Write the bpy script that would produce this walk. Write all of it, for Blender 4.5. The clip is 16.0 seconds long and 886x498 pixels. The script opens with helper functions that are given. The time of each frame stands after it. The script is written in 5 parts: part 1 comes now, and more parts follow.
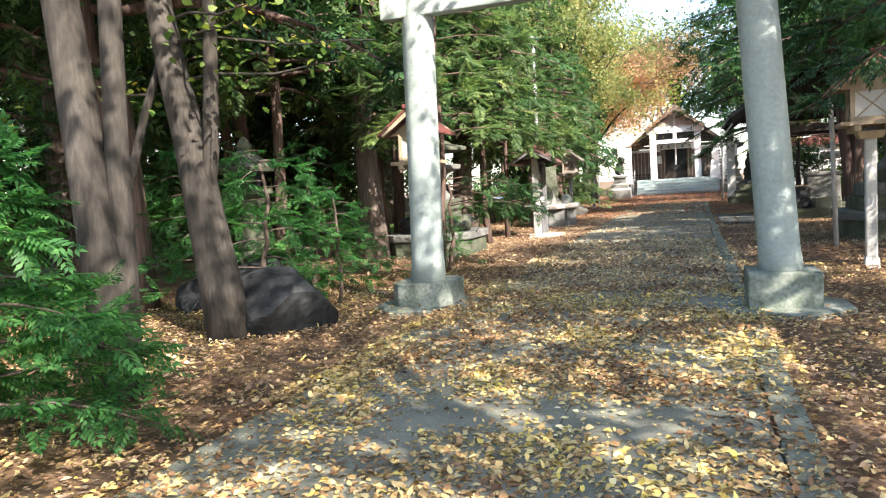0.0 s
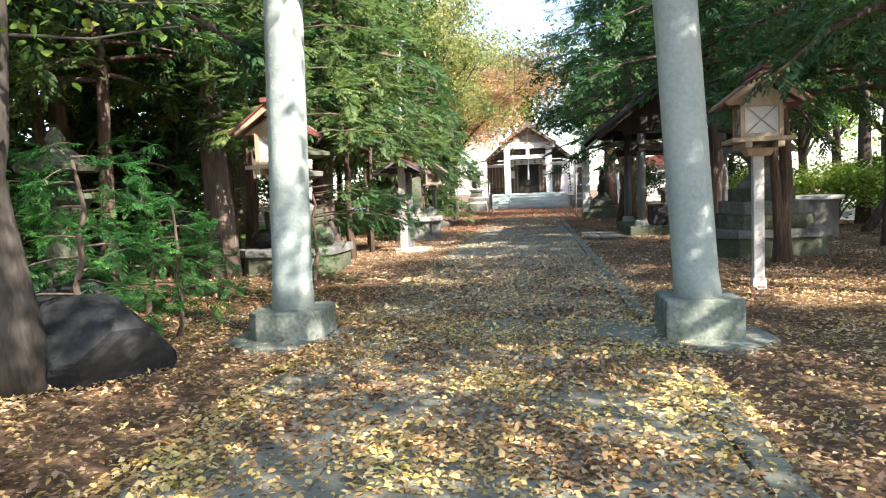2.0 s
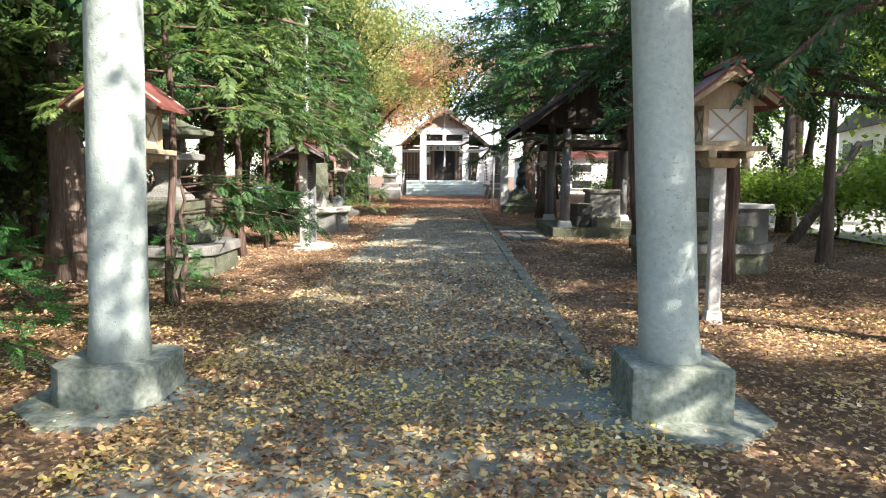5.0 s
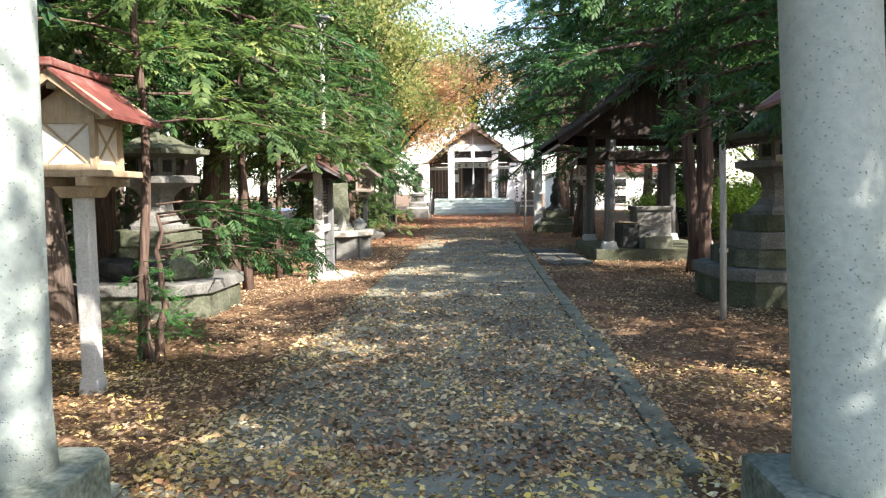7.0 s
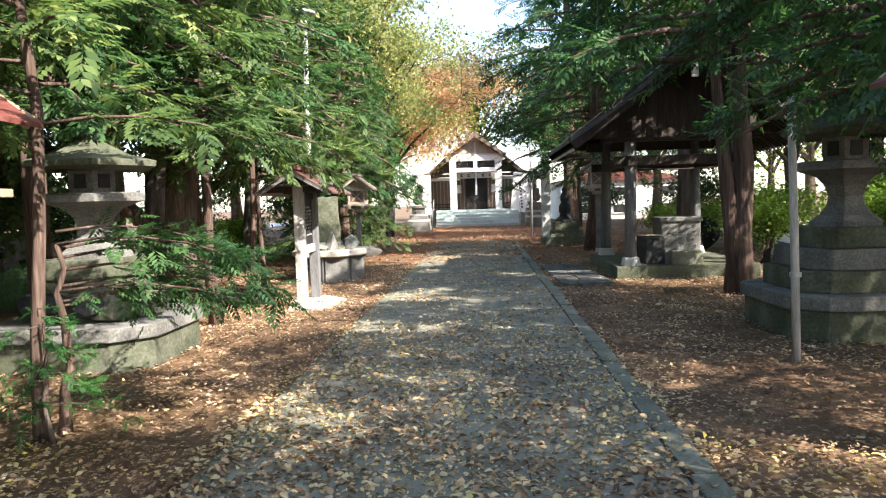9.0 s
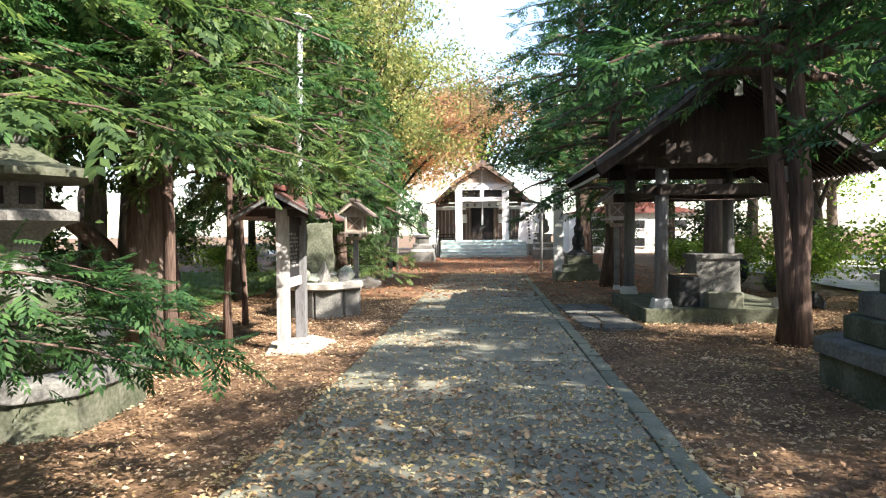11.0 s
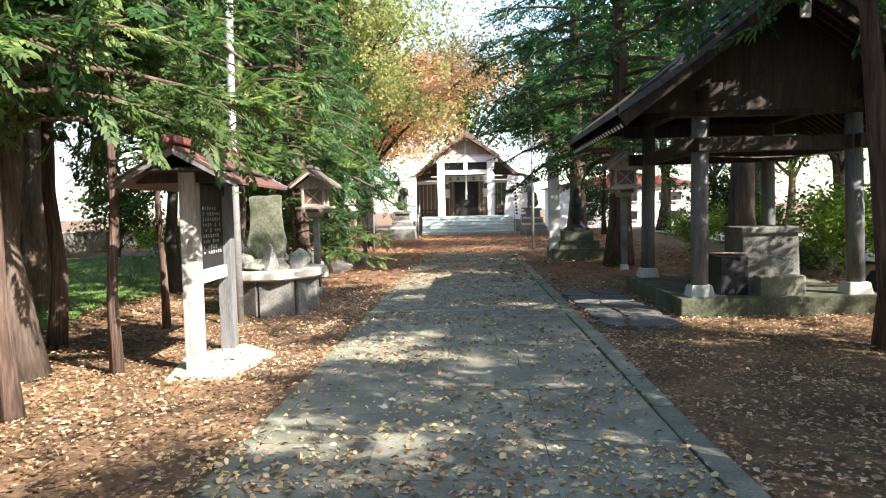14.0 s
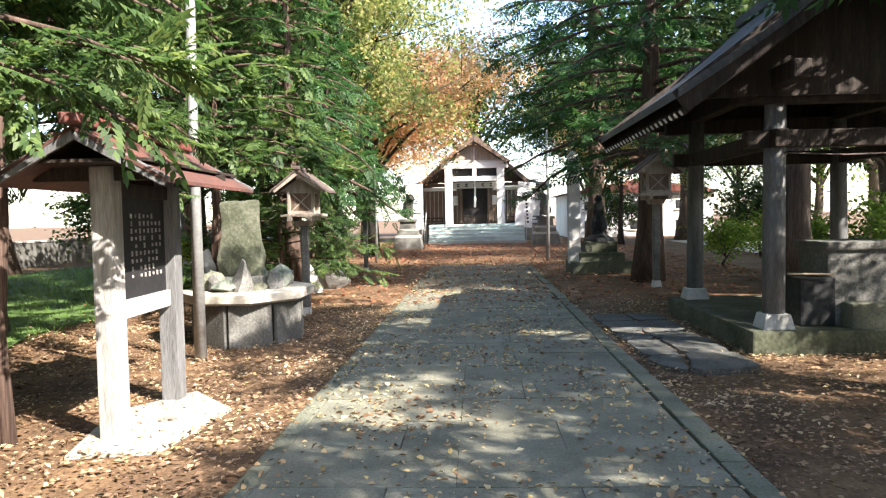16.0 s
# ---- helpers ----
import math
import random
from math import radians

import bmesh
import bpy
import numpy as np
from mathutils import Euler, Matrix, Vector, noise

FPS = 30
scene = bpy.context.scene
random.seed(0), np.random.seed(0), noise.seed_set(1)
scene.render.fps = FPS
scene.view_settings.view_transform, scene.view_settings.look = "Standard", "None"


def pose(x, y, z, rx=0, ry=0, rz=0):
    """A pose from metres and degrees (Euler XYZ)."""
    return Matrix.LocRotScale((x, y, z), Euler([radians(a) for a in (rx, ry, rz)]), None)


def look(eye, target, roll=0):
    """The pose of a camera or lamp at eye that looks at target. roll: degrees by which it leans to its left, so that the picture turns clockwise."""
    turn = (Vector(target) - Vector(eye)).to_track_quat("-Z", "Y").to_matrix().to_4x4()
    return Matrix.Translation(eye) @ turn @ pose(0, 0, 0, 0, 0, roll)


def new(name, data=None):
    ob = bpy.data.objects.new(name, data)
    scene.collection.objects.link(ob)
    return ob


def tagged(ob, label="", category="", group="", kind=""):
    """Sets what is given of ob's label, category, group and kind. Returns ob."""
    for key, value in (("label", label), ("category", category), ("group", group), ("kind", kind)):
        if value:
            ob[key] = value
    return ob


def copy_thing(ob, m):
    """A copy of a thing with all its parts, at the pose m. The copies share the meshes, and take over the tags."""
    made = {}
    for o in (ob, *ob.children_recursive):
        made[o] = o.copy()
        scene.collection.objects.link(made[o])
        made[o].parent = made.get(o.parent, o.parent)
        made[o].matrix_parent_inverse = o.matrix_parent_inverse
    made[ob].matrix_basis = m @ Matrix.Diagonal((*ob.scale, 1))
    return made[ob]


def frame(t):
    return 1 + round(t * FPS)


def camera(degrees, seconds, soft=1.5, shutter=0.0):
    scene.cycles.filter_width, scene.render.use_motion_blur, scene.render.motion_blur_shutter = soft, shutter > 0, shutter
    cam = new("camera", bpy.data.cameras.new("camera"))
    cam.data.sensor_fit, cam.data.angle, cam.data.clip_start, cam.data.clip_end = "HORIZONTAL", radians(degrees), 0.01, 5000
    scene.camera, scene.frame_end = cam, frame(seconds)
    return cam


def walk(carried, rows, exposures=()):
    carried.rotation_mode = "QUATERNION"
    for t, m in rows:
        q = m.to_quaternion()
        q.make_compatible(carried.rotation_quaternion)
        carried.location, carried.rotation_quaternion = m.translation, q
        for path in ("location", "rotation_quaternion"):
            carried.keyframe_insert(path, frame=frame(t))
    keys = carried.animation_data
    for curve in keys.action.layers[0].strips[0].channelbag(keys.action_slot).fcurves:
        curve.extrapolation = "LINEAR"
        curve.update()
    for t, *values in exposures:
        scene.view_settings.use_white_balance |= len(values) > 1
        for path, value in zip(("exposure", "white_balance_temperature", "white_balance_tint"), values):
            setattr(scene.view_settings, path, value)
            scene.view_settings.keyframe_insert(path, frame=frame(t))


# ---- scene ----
cam = camera(64.3, 16.0, 1.2)
PATH = [
    (0, (1.132, -7.789, 1.234), (0.456, -5.914, 1.069), -3.6),
    (0.5, (0.907, -7.604, 1.271), (0.321, -5.699, 1.106), -3.4),
    (1, (0.76, -7.346, 1.252), (0.294, -5.406, 1.11), -2.6),
    (1.5, (0.674, -6.993, 1.243), (0.34, -5.025, 1.112), -2.6),
    (2, (0.58, -6.71, 1.239), (0.31, -4.735, 1.084), -2.3),
    (2.5, (0.49, -6.469, 1.28), (0.359, -4.481, 1.103), -1.3),
    (3, (0.471, -6.207, 1.283), (0.375, -4.218, 1.091), -1.3),
    (3.5, (0.502, -5.984, 1.459), (0.438, -3.999, 1.221), -1.5),
    (4, (0.482, -5.8, 1.456), (0.433, -3.814, 1.223), -1.3),
    (4.2, (0.497, -5.673, 1.455), (0.459, -3.688, 1.219), -1.0),
    (6.3, (0.497, -4.019, 1.438), (0.45, -2.025, 1.286), 1.6),
    (6.5, (0.443, -3.879, 1.444), (0.4, -1.886, 1.283), 0.9),
    (7, (0.439, -3.523, 1.474), (0.332, -1.533, 1.315), -0.8),
    (7.5, (0.417, -3.157, 1.483), (0.318, -1.163, 1.355), -1.7),
    (8, (0.437, -2.771, 1.448), (0.37, -0.777, 1.319), -2.4),
    (8.5, (0.441, -2.286, 1.499), (0.367, -0.291, 1.374), -2.8),
    (9, (0.405, -1.874, 1.511), (0.288, 0.119, 1.383), -1.8),
    (9.2, (0.384, -1.684, 1.549), (0.275, 0.309, 1.426), -1.7),
    (11.3, (0.276, -0.086, 1.485), (0.152, 1.909, 1.444), -0.3),
    (11.5, (0.288, 0.094, 1.469), (0.172, 2.09, 1.425), -0.0),
    (12, (0.262, 0.455, 1.491), (0.153, 2.451, 1.419), 0.3),
    (12.5, (0.249, 0.952, 1.457), (0.15, 2.948, 1.374), -0.1),
    (13, (0.204, 1.406, 1.463), (0.106, 3.402, 1.371), -0.6),
    (13.5, (0.165, 1.842, 1.475), (0.078, 3.837, 1.365), -0.9),
    (14, (0.198, 2.309, 1.445), (0.118, 4.304, 1.335), -1.4),
    (14.5, (0.178, 2.748, 1.455), (0.093, 4.744, 1.353), -0.6),
    (15, (0.143, 3.216, 1.462), (0.064, 5.212, 1.357), -0.2),
    (15.5, (0.133, 3.662, 1.477), (0.053, 5.658, 1.384), -1.1),
    (16, (0.093, 4.121, 1.459), (-0.006, 6.117, 1.371), -1.2),
]
walk(cam, [(t, look(eye, target, roll)) for t, eye, target, roll in PATH], [(0, 2.0, 6650, 14), (16, 2.0, 6650, 14)])

# ---------------- world, sun ----------------
SUN_EL, SUN_AZ = radians(39), (0.80, -0.60)
world = bpy.data.worlds.new("sky")
scene.world = world
world.use_nodes = True
wn = world.node_tree.nodes
sky = wn.new("ShaderNodeTexSky")
sky.sky_type = "NISHITA"
sky.sun_disc = False
sky.sun_elevation = SUN_EL
sky.sun_rotation = math.atan2(SUN_AZ[0], SUN_AZ[1])
world.node_tree.links.new(sky.outputs[0], wn["Background"].inputs[0])
wn["Background"].inputs[1].default_value = 0.15
sun_data = bpy.data.lights.new("sun", "SUN")
sun_data.energy, sun_data.angle, sun_data.color = 5.0, radians(0.55), (1.0, 0.94, 0.84)
sun = new("sun", sun_data)
sun.matrix_world = look((SUN_AZ[0] * 40, SUN_AZ[1] * 40, 40 * math.tan(SUN_EL)), (0, 0, 0))


# ---------------- materials ----------------
def nodes_of(name):
    m = bpy.data.materials.new(name)
    m.use_nodes = True
    return m, m.node_tree.nodes, m.node_tree.links, m.node_tree.nodes["Principled BSDF"]


def ramp_node(n, stops):
    r = n.new("ShaderNodeValToRGB")
    while len(r.color_ramp.elements) < len(stops):
        r.color_ramp.elements.new(0.5)
    for e, (p, c) in zip(r.color_ramp.elements, stops):
        e.position, e.color = p, (*c, 1)
    return r


def rough(name, dark, mid, light, fine=30.0, coarse=2.0, roughness=0.85, bump=0.3, metal=0.0, stretch=(1, 1, 1), vary=0.0, spec=0.3, pits=0.0):
    """A weathered surface: grain and stains at two scales, relief, and a slight shift of tone from piece to piece."""
    m, n, l, b = nodes_of(name)
    tc = n.new("ShaderNodeTexCoord")
    mp = n.new("ShaderNodeMapping")
    mp.inputs["Scale"].default_value = stretch
    l.new(tc.outputs["Object"], mp.inputs[0])
    a, c = n.new("ShaderNodeTexNoise"), n.new("ShaderNodeTexNoise")
    a.inputs["Scale"].default_value, a.inputs["Detail"].default_value = fine, 6
    c.inputs["Scale"].default_value, c.inputs["Detail"].default_value = coarse, 5
    l.new(mp.outputs[0], a.inputs[0]), l.new(mp.outputs[0], c.inputs[0])
    mx = n.new("ShaderNodeMath")
    mx.operation = "MULTIPLY_ADD"
    mx.inputs[1].default_value = 0.45
    l.new(a.outputs[0], mx.inputs[0])
    half = n.new("ShaderNodeMath")
    half.operation = "MULTIPLY"
    half.inputs[1].default_value = 0.55
    l.new(c.outputs[0], half.inputs[0]), l.new(half.outputs[0], mx.inputs[2])
    r = ramp_node(n, [(0.3, dark), (0.5, mid), (0.72, light)])
    l.new(mx.outputs[0], r.inputs[0])
    col, height = r.outputs[0], mx.outputs[0]
    if pits:
        vo, pr, mul, add = n.new("ShaderNodeTexVoronoi"), n.new("ShaderNodeMapRange"), n.new("ShaderNodeMixRGB"), n.new("ShaderNodeMath")
        vo.inputs["Scale"].default_value = pits
        l.new(mp.outputs[0], vo.inputs["Vector"])
        pr.inputs[1].default_value, pr.inputs[2].default_value, pr.inputs[3].default_value, pr.inputs[4].default_value = 0.08, 0.24, 0.55, 1.0
        l.new(vo.outputs["Distance"], pr.inputs[0])
        mul.blend_type = "MULTIPLY"
        mul.inputs[0].default_value = 0.35
        l.new(col, mul.inputs[1]), l.new(pr.outputs[0], mul.inputs[2])
        add.operation = "ADD"
        l.new(height, add.inputs[0]), l.new(pr.outputs[0], add.inputs[1])
        col, height = mul.outputs[0], add.outputs[0]
    if vary:
        oi, hs = n.new("ShaderNodeObjectInfo"), n.new("ShaderNodeHueSaturation")
        mr = n.new("ShaderNodeMapRange")
        mr.inputs[3].default_value, mr.inputs[4].default_value = 1 - vary, 1 + vary
        l.new(oi.outputs["Random"], mr.inputs[0]), l.new(mr.outputs[0], hs.inputs["Value"]), l.new(col, hs.inputs["Color"])
        col = hs.outputs[0]
    l.new(col, b.inputs["Base Color"])
    b.inputs["Roughness"].default_value, b.inputs["Metallic"].default_value = roughness, metal
    b.inputs["Specular IOR Level"].default_value = spec
    bp = n.new("ShaderNodeBump")
    bp.inputs["Strength"].default_value, bp.inputs["Distance"].default_value = bump, 0.02
    l.new(height, bp.inputs["Height"]), l.new(bp.outputs[0], b.inputs["Normal"])
    return m


def leafy(name, stops, through_light=0.35, roughness=0.55):
    """Leaves: tone from leaf to leaf, and light that passes through the blade."""
    m, n, l, b = nodes_of(name)
    g = n.new("ShaderNodeNewGeometry")
    r = ramp_node(n, stops)
    tc, big, ad = n.new("ShaderNodeTexCoord"), n.new("ShaderNodeTexNoise"), n.new("ShaderNodeMath")
    big.inputs["Scale"].default_value = 0.9
    l.new(tc.outputs["Object"], big.inputs[0])
    ad.operation = "MULTIPLY_ADD"
    ad.inputs[1].default_value = 0.6
    mr = n.new("ShaderNodeMapRange")
    mr.inputs[1].default_value, mr.inputs[2].default_value, mr.inputs[3].default_value, mr.inputs[4].default_value = 0.3, 0.7, -0.1, 0.5
    l.new(big.outputs[0], mr.inputs[0]), l.new(g.outputs["Random Per Island"], ad.inputs[0]), l.new(mr.outputs[0], ad.inputs[2])
    l.new(ad.outputs[0], r.inputs[0]), l.new(r.outputs[0], b.inputs["Base Color"])
    b.inputs["Roughness"].default_value, b.inputs["Specular IOR Level"].default_value = roughness, 0.3
    t, mix = n.new("ShaderNodeBsdfTranslucent"), n.new("ShaderNodeMixShader")
    hs = n.new("ShaderNodeHueSaturation")
    hs.inputs["Saturation"].default_value, hs.inputs["Value"].default_value = 1.1, 1.6
    l.new(r.outputs[0], hs.inputs["Color"]), l.new(hs.outputs[0], t.inputs[0])
    mix.inputs[0].default_value = through_light
    l.new(b.outputs[0], mix.inputs[1]), l.new(t.outputs[0], mix.inputs[2])
    l.new(mix.outputs[0], n["Material Output"].inputs["Surface"])
    return m


M_SOIL = rough("leaf_mould", (0.045, 0.029, 0.017), (0.14, 0.086, 0.048), (0.27, 0.17, 0.09), 34, 1.6, 0.95, 0.8)
M_SLAB = rough("path_concrete", (0.088, 0.088, 0.066), (0.168, 0.168, 0.128), (0.26, 0.258, 0.205), 60, 2.2, 0.9, 0.35, vary=0.06)
M_BED = rough("joint_grit", (0.04, 0.035, 0.025), (0.08, 0.07, 0.05), (0.14, 0.12, 0.09), 40, 4, 0.95, 0.4)
M_KERB = rough("kerb_stone", (0.072, 0.078, 0.056), (0.148, 0.155, 0.115), (0.25, 0.255, 0.2), 50, 3, 0.9, 0.4, vary=0.1)
M_TORII = rough("torii_concrete", (0.235, 0.28, 0.255), (0.31, 0.36, 0.335), (0.395, 0.44, 0.41), 26, 1.2, 0.88, 0.6, pits=46)
M_PLINTH = rough("mossy_concrete", (0.045, 0.06, 0.035), (0.17, 0.195, 0.16), (0.33, 0.35, 0.31), 30, 4, 0.92, 0.6)
M_STONE = rough("grey_andesite", (0.055, 0.055, 0.05), (0.13, 0.13, 0.12), (0.26, 0.255, 0.24), 40, 2.5, 0.92, 0.6)
M_PALE = rough("pale_granite", (0.25, 0.25, 0.24), (0.42, 0.42, 0.40), (0.58, 0.57, 0.55), 55, 3, 0.85, 0.3)
M_MOSS = rough("mossy_stone", (0.03, 0.04, 0.02), (0.075, 0.083, 0.055), (0.16, 0.165, 0.13), 28, 3, 0.95, 0.7)
M_DARKROCK = rough("dark_basalt", (0.008, 0.009, 0.010), (0.018, 0.020, 0.021), (0.05, 0.053, 0.055), 18, 3, 0.8, 0.8)
M_WOOD = rough("pale_cypress", (0.19, 0.14, 0.088), (0.32, 0.25, 0.165), (0.44, 0.36, 0.265), 30, 3, 0.7, 0.2, stretch=(4, 4, 0.6))
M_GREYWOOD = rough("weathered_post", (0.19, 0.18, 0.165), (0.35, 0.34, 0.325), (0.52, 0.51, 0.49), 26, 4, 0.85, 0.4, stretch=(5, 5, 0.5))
# Dark timber, deepened to put the pavilion's tree shade into its colour.
M_DARKWOOD = rough("dark_timber", (0.014, 0.011, 0.009), (0.032, 0.024, 0.02), (0.075, 0.058, 0.047), 22, 3, 0.75, 0.4, stretch=(5, 5, 0.5))
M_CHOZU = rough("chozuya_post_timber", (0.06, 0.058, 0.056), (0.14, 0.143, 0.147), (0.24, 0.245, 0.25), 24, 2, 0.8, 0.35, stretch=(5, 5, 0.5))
M_RED = rough("red_sheet_roof", (0.075, 0.025, 0.022), (0.16, 0.05, 0.042), (0.25, 0.17, 0.15), 20, 2, 0.5, 0.15)
M_RUSTROOF = rough("rusted_red_sheet", (0.05, 0.03, 0.026), (0.11, 0.058, 0.048), (0.22, 0.075, 0.055), 16, 1.6, 0.6, 0.2)
M_ROOFTAR = rough("tarred_roofing", (0.03, 0.032, 0.035), (0.065, 0.068, 0.07), (0.14, 0.14, 0.14), 16, 1.2, 0.75, 0.3)
M_BARK = rough("furrowed_bark", (0.03, 0.022, 0.017), (0.095, 0.072, 0.058), (0.20, 0.16, 0.135), 14, 2.5, 0.95, 1.0, stretch=(3, 3, 0.35))
M_REDBARK = rough("red_yew_bark", (0.03, 0.02, 0.016), (0.085, 0.056, 0.044), (0.18, 0.125, 0.10), 12, 3, 0.95, 1.0, stretch=(4, 4, 0.25))
M_SMOOTHBARK = rough("smooth_grey_bark", (0.016, 0.014, 0.012), (0.038, 0.033, 0.027), (0.085, 0.075, 0.064), 20, 2.2, 0.9, 0.5, stretch=(2, 2, 0.5))
M_BROWNROOF = rough("weathered_board_roof", (0.05, 0.035, 0.03), (0.11, 0.085, 0.075), (0.20, 0.17, 0.155), 20, 3, 0.85, 0.4, stretch=(4, 0.6, 4))
M_WHITE = rough("white_plaster", (0.62, 0.62, 0.60), (0.76, 0.76, 0.75), (0.84, 0.84, 0.83), 20, 1.2, 0.8, 0.1)
M_CLOTH = rough("white_cloth", (0.72, 0.72, 0.72), (0.80, 0.80, 0.80), (0.86, 0.86, 0.86), 40, 2, 0.9, 0.1)
M_STEP = rough("blue_grey_step", (0.22, 0.32, 0.33), (0.34, 0.45, 0.46), (0.46, 0.56, 0.57), 30, 1.5, 0.8, 0.2)
M_HALLWOOD = rough("brown_hall_timber", (0.07, 0.048, 0.035), (0.13, 0.09, 0.066), (0.22, 0.165, 0.125), 22, 3, 0.75, 0.3, stretch=(5, 5, 0.5))
M_GABLE = rough("greyed_gable_board", (0.20, 0.165, 0.135), (0.33, 0.28, 0.235), (0.45, 0.40, 0.35), 22, 3, 0.8, 0.3, stretch=(5, 5, 0.5))
M_FLAG = rough("worn_flagstone", (0.05, 0.052, 0.046), (0.105, 0.108, 0.098), (0.19, 0.19, 0.175), 40, 2.5, 0.9, 0.5)
M_CONCRETE = rough("bleached_concrete", (0.22, 0.20, 0.165), (0.39, 0.365, 0.31), (0.54, 0.51, 0.45), 45, 3, 0.9, 0.4)
M_METAL = rough("grey_painted_steel", (0.20, 0.21, 0.21), (0.32, 0.33, 0.33), (0.44, 0.45, 0.45), 30, 3, 0.5, 0.1, metal=0.4)
M_INK = rough("black_board", (0.012, 0.012, 0.013), (0.02, 0.02, 0.022), (0.04, 0.04, 0.042), 20, 2, 0.6, 0.1)
M_PAPER = rough("lantern_paper", (0.44, 0.43, 0.40), (0.54, 0.53, 0.50), (0.62, 0.61, 0.58), 30, 2, 0.9, 0.1)
M_GRASS_SOIL = rough("lawn_ground", (0.03, 0.06, 0.015), (0.07, 0.13, 0.03), (0.13, 0.20, 0.06), 30, 1.5, 0.95, 0.6)
M_GRAVEL = rough("pale_gravel", (0.30, 0.28, 0.25), (0.48, 0.46, 0.42), (0.64, 0.62, 0.58), 60, 2, 0.95, 0.5)

L_YEW = leafy("yew_needles", [(0.0, (0.015, 0.042, 0.016)), (0.5, (0.035, 0.09, 0.03)), (1.0, (0.08, 0.16, 0.045))], 0.34)
L_HIBA = leafy("hiba_sprays", [(0.0, (0.018, 0.040, 0.018)), (0.45, (0.062, 0.112, 0.038)), (0.8, (0.125, 0.185, 0.06)), (1.0, (0.26, 0.30, 0.10))], 0.42)
L_FIR = leafy("fir_needles", [(0.0, (0.02, 0.075, 0.025)), (0.5, (0.05, 0.16, 0.045)), (1.0, (0.14, 0.32, 0.085))], 0.5)
L_GREEN = leafy("green_broadleaf", [(0.0, (0.020, 0.042, 0.015)), (0.5, (0.050, 0.088, 0.027)), (1.0, (0.13, 0.165, 0.048))], 0.33)
L_YELLOW = leafy("yellowing_broadleaf", [(0.0, (0.08, 0.13, 0.04)), (0.5, (0.21, 0.25, 0.085)), (1.0, (0.45, 0.38, 0.17))], 0.45)
L_TURNING = leafy("turning_maple_leaf", [(0.0, (0.05, 0.11, 0.03)), (0.55, (0.11, 0.19, 0.045)), (0.85, (0.24, 0.27, 0.05)), (1.0, (0.50, 0.30, 0.06))], 0.45)
L_ORANGE = leafy("orange_maple_leaf", [(0.0, (0.30, 0.25, 0.09)), (0.5, (0.56, 0.36, 0.19)), (1.0, (0.70, 0.42, 0.30))], 0.5)
L_LIME = leafy("sunny_shrub_leaf", [(0.0, (0.07, 0.13, 0.02)), (0.5, (0.18, 0.28, 0.05)), (1.0, (0.36, 0.42, 0.10))], 0.45)
L_FOREC = leafy("fallen_red_leaf", [(0.0, (0.12, 0.05, 0.03)), (0.4, (0.28, 0.12, 0.07)), (0.75, (0.44, 0.20, 0.11)), (1.0, (0.58, 0.32, 0.18))], 0.1, 0.7)
L_FALLEN = leafy("fallen_leaf", [(0.0, (0.09, 0.05, 0.03)), (0.25, (0.25, 0.15, 0.085)), (0.5, (0.44, 0.31, 0.17)), (0.72, (0.60, 0.49, 0.28)), (0.86, (0.62, 0.46, 0.16)), (1.0, (0.76, 0.68, 0.48))], 0.12, 0.6)
L_GOLD = leafy("fallen_yellow_leaf", [(0.0, (0.10, 0.05, 0.03)), (0.25, (0.27, 0.15, 0.075)), (0.48, (0.47, 0.31, 0.13)), (0.68, (0.62, 0.50, 0.25)), (0.85, (0.68, 0.52, 0.12)), (1.0, (0.80, 0.71, 0.46))], 0.12, 0.6)
L_RUST = leafy("fallen_brown_leaf", [(0.0, (0.085, 0.048, 0.03)), (0.35, (0.21, 0.13, 0.082)), (0.65, (0.38, 0.255, 0.16)), (0.85, (0.52, 0.37, 0.24)), (1.0, (0.66, 0.54, 0.39))], 0.1, 0.7)
L_GRASS = leafy("grass_blade", [(0.0, (0.05, 0.10, 0.02)), (0.5, (0.10, 0.20, 0.04)), (1.0, (0.20, 0.30, 0.08))], 0.35)


# ---------------- mesh helpers ----------------
def finish(name, bm, material, parent=None, smooth=False):
    me = bpy.data.meshes.new(name)
    bm.to_mesh(me)
    bm.free()
    me.materials.append(material)
    if smooth:
        me.polygons.foreach_set("use_smooth", [True] * len(me.polygons))
    ob = new(name, me)
    if parent:
        ob.parent = parent
    return ob


def part(name, bm, material, parent, label="", smooth=False):
    return tagged(finish(name, bm, material, parent, smooth), label)


def thing(name, x, y, z=0.0, rz=0.0, label="", category="", group="", kind=""):
    ob = new(name)
    ob.empty_display_size = 0.2
    ob.matrix_world = pose(x, y, z, 0, 0, rz)
    return tagged(ob, label, category, group, kind)


def add_box(bm, cx, cy, cz, sx, sy, sz, bevel=0.0, rx=0, ry=0, rz=0, taper=1.0):
    """A box about (cx, cy, cz); taper narrows its top."""
    r = bmesh.ops.create_cube(bm, size=1)
    vs = r["verts"]
    for v in vs:
        k = taper if v.co.z > 0 else 1.0
        v.co = Vector((v.co.x * sx * k, v.co.y * sy * k, v.co.z * sz))
    if bevel:
        es = list({e for v in vs for e in v.link_edges})
        out = bmesh.ops.bevel(bm, geom=es, offset=bevel, segments=2, affect="EDGES", profile=0.6)
        vs = list({v for f in out["faces"] for v in f.verts} | {v for v in vs if v.is_valid})
    bmesh.ops.transform(bm, matrix=pose(cx, cy, cz, rx, ry, rz), verts=vs)
    return bm


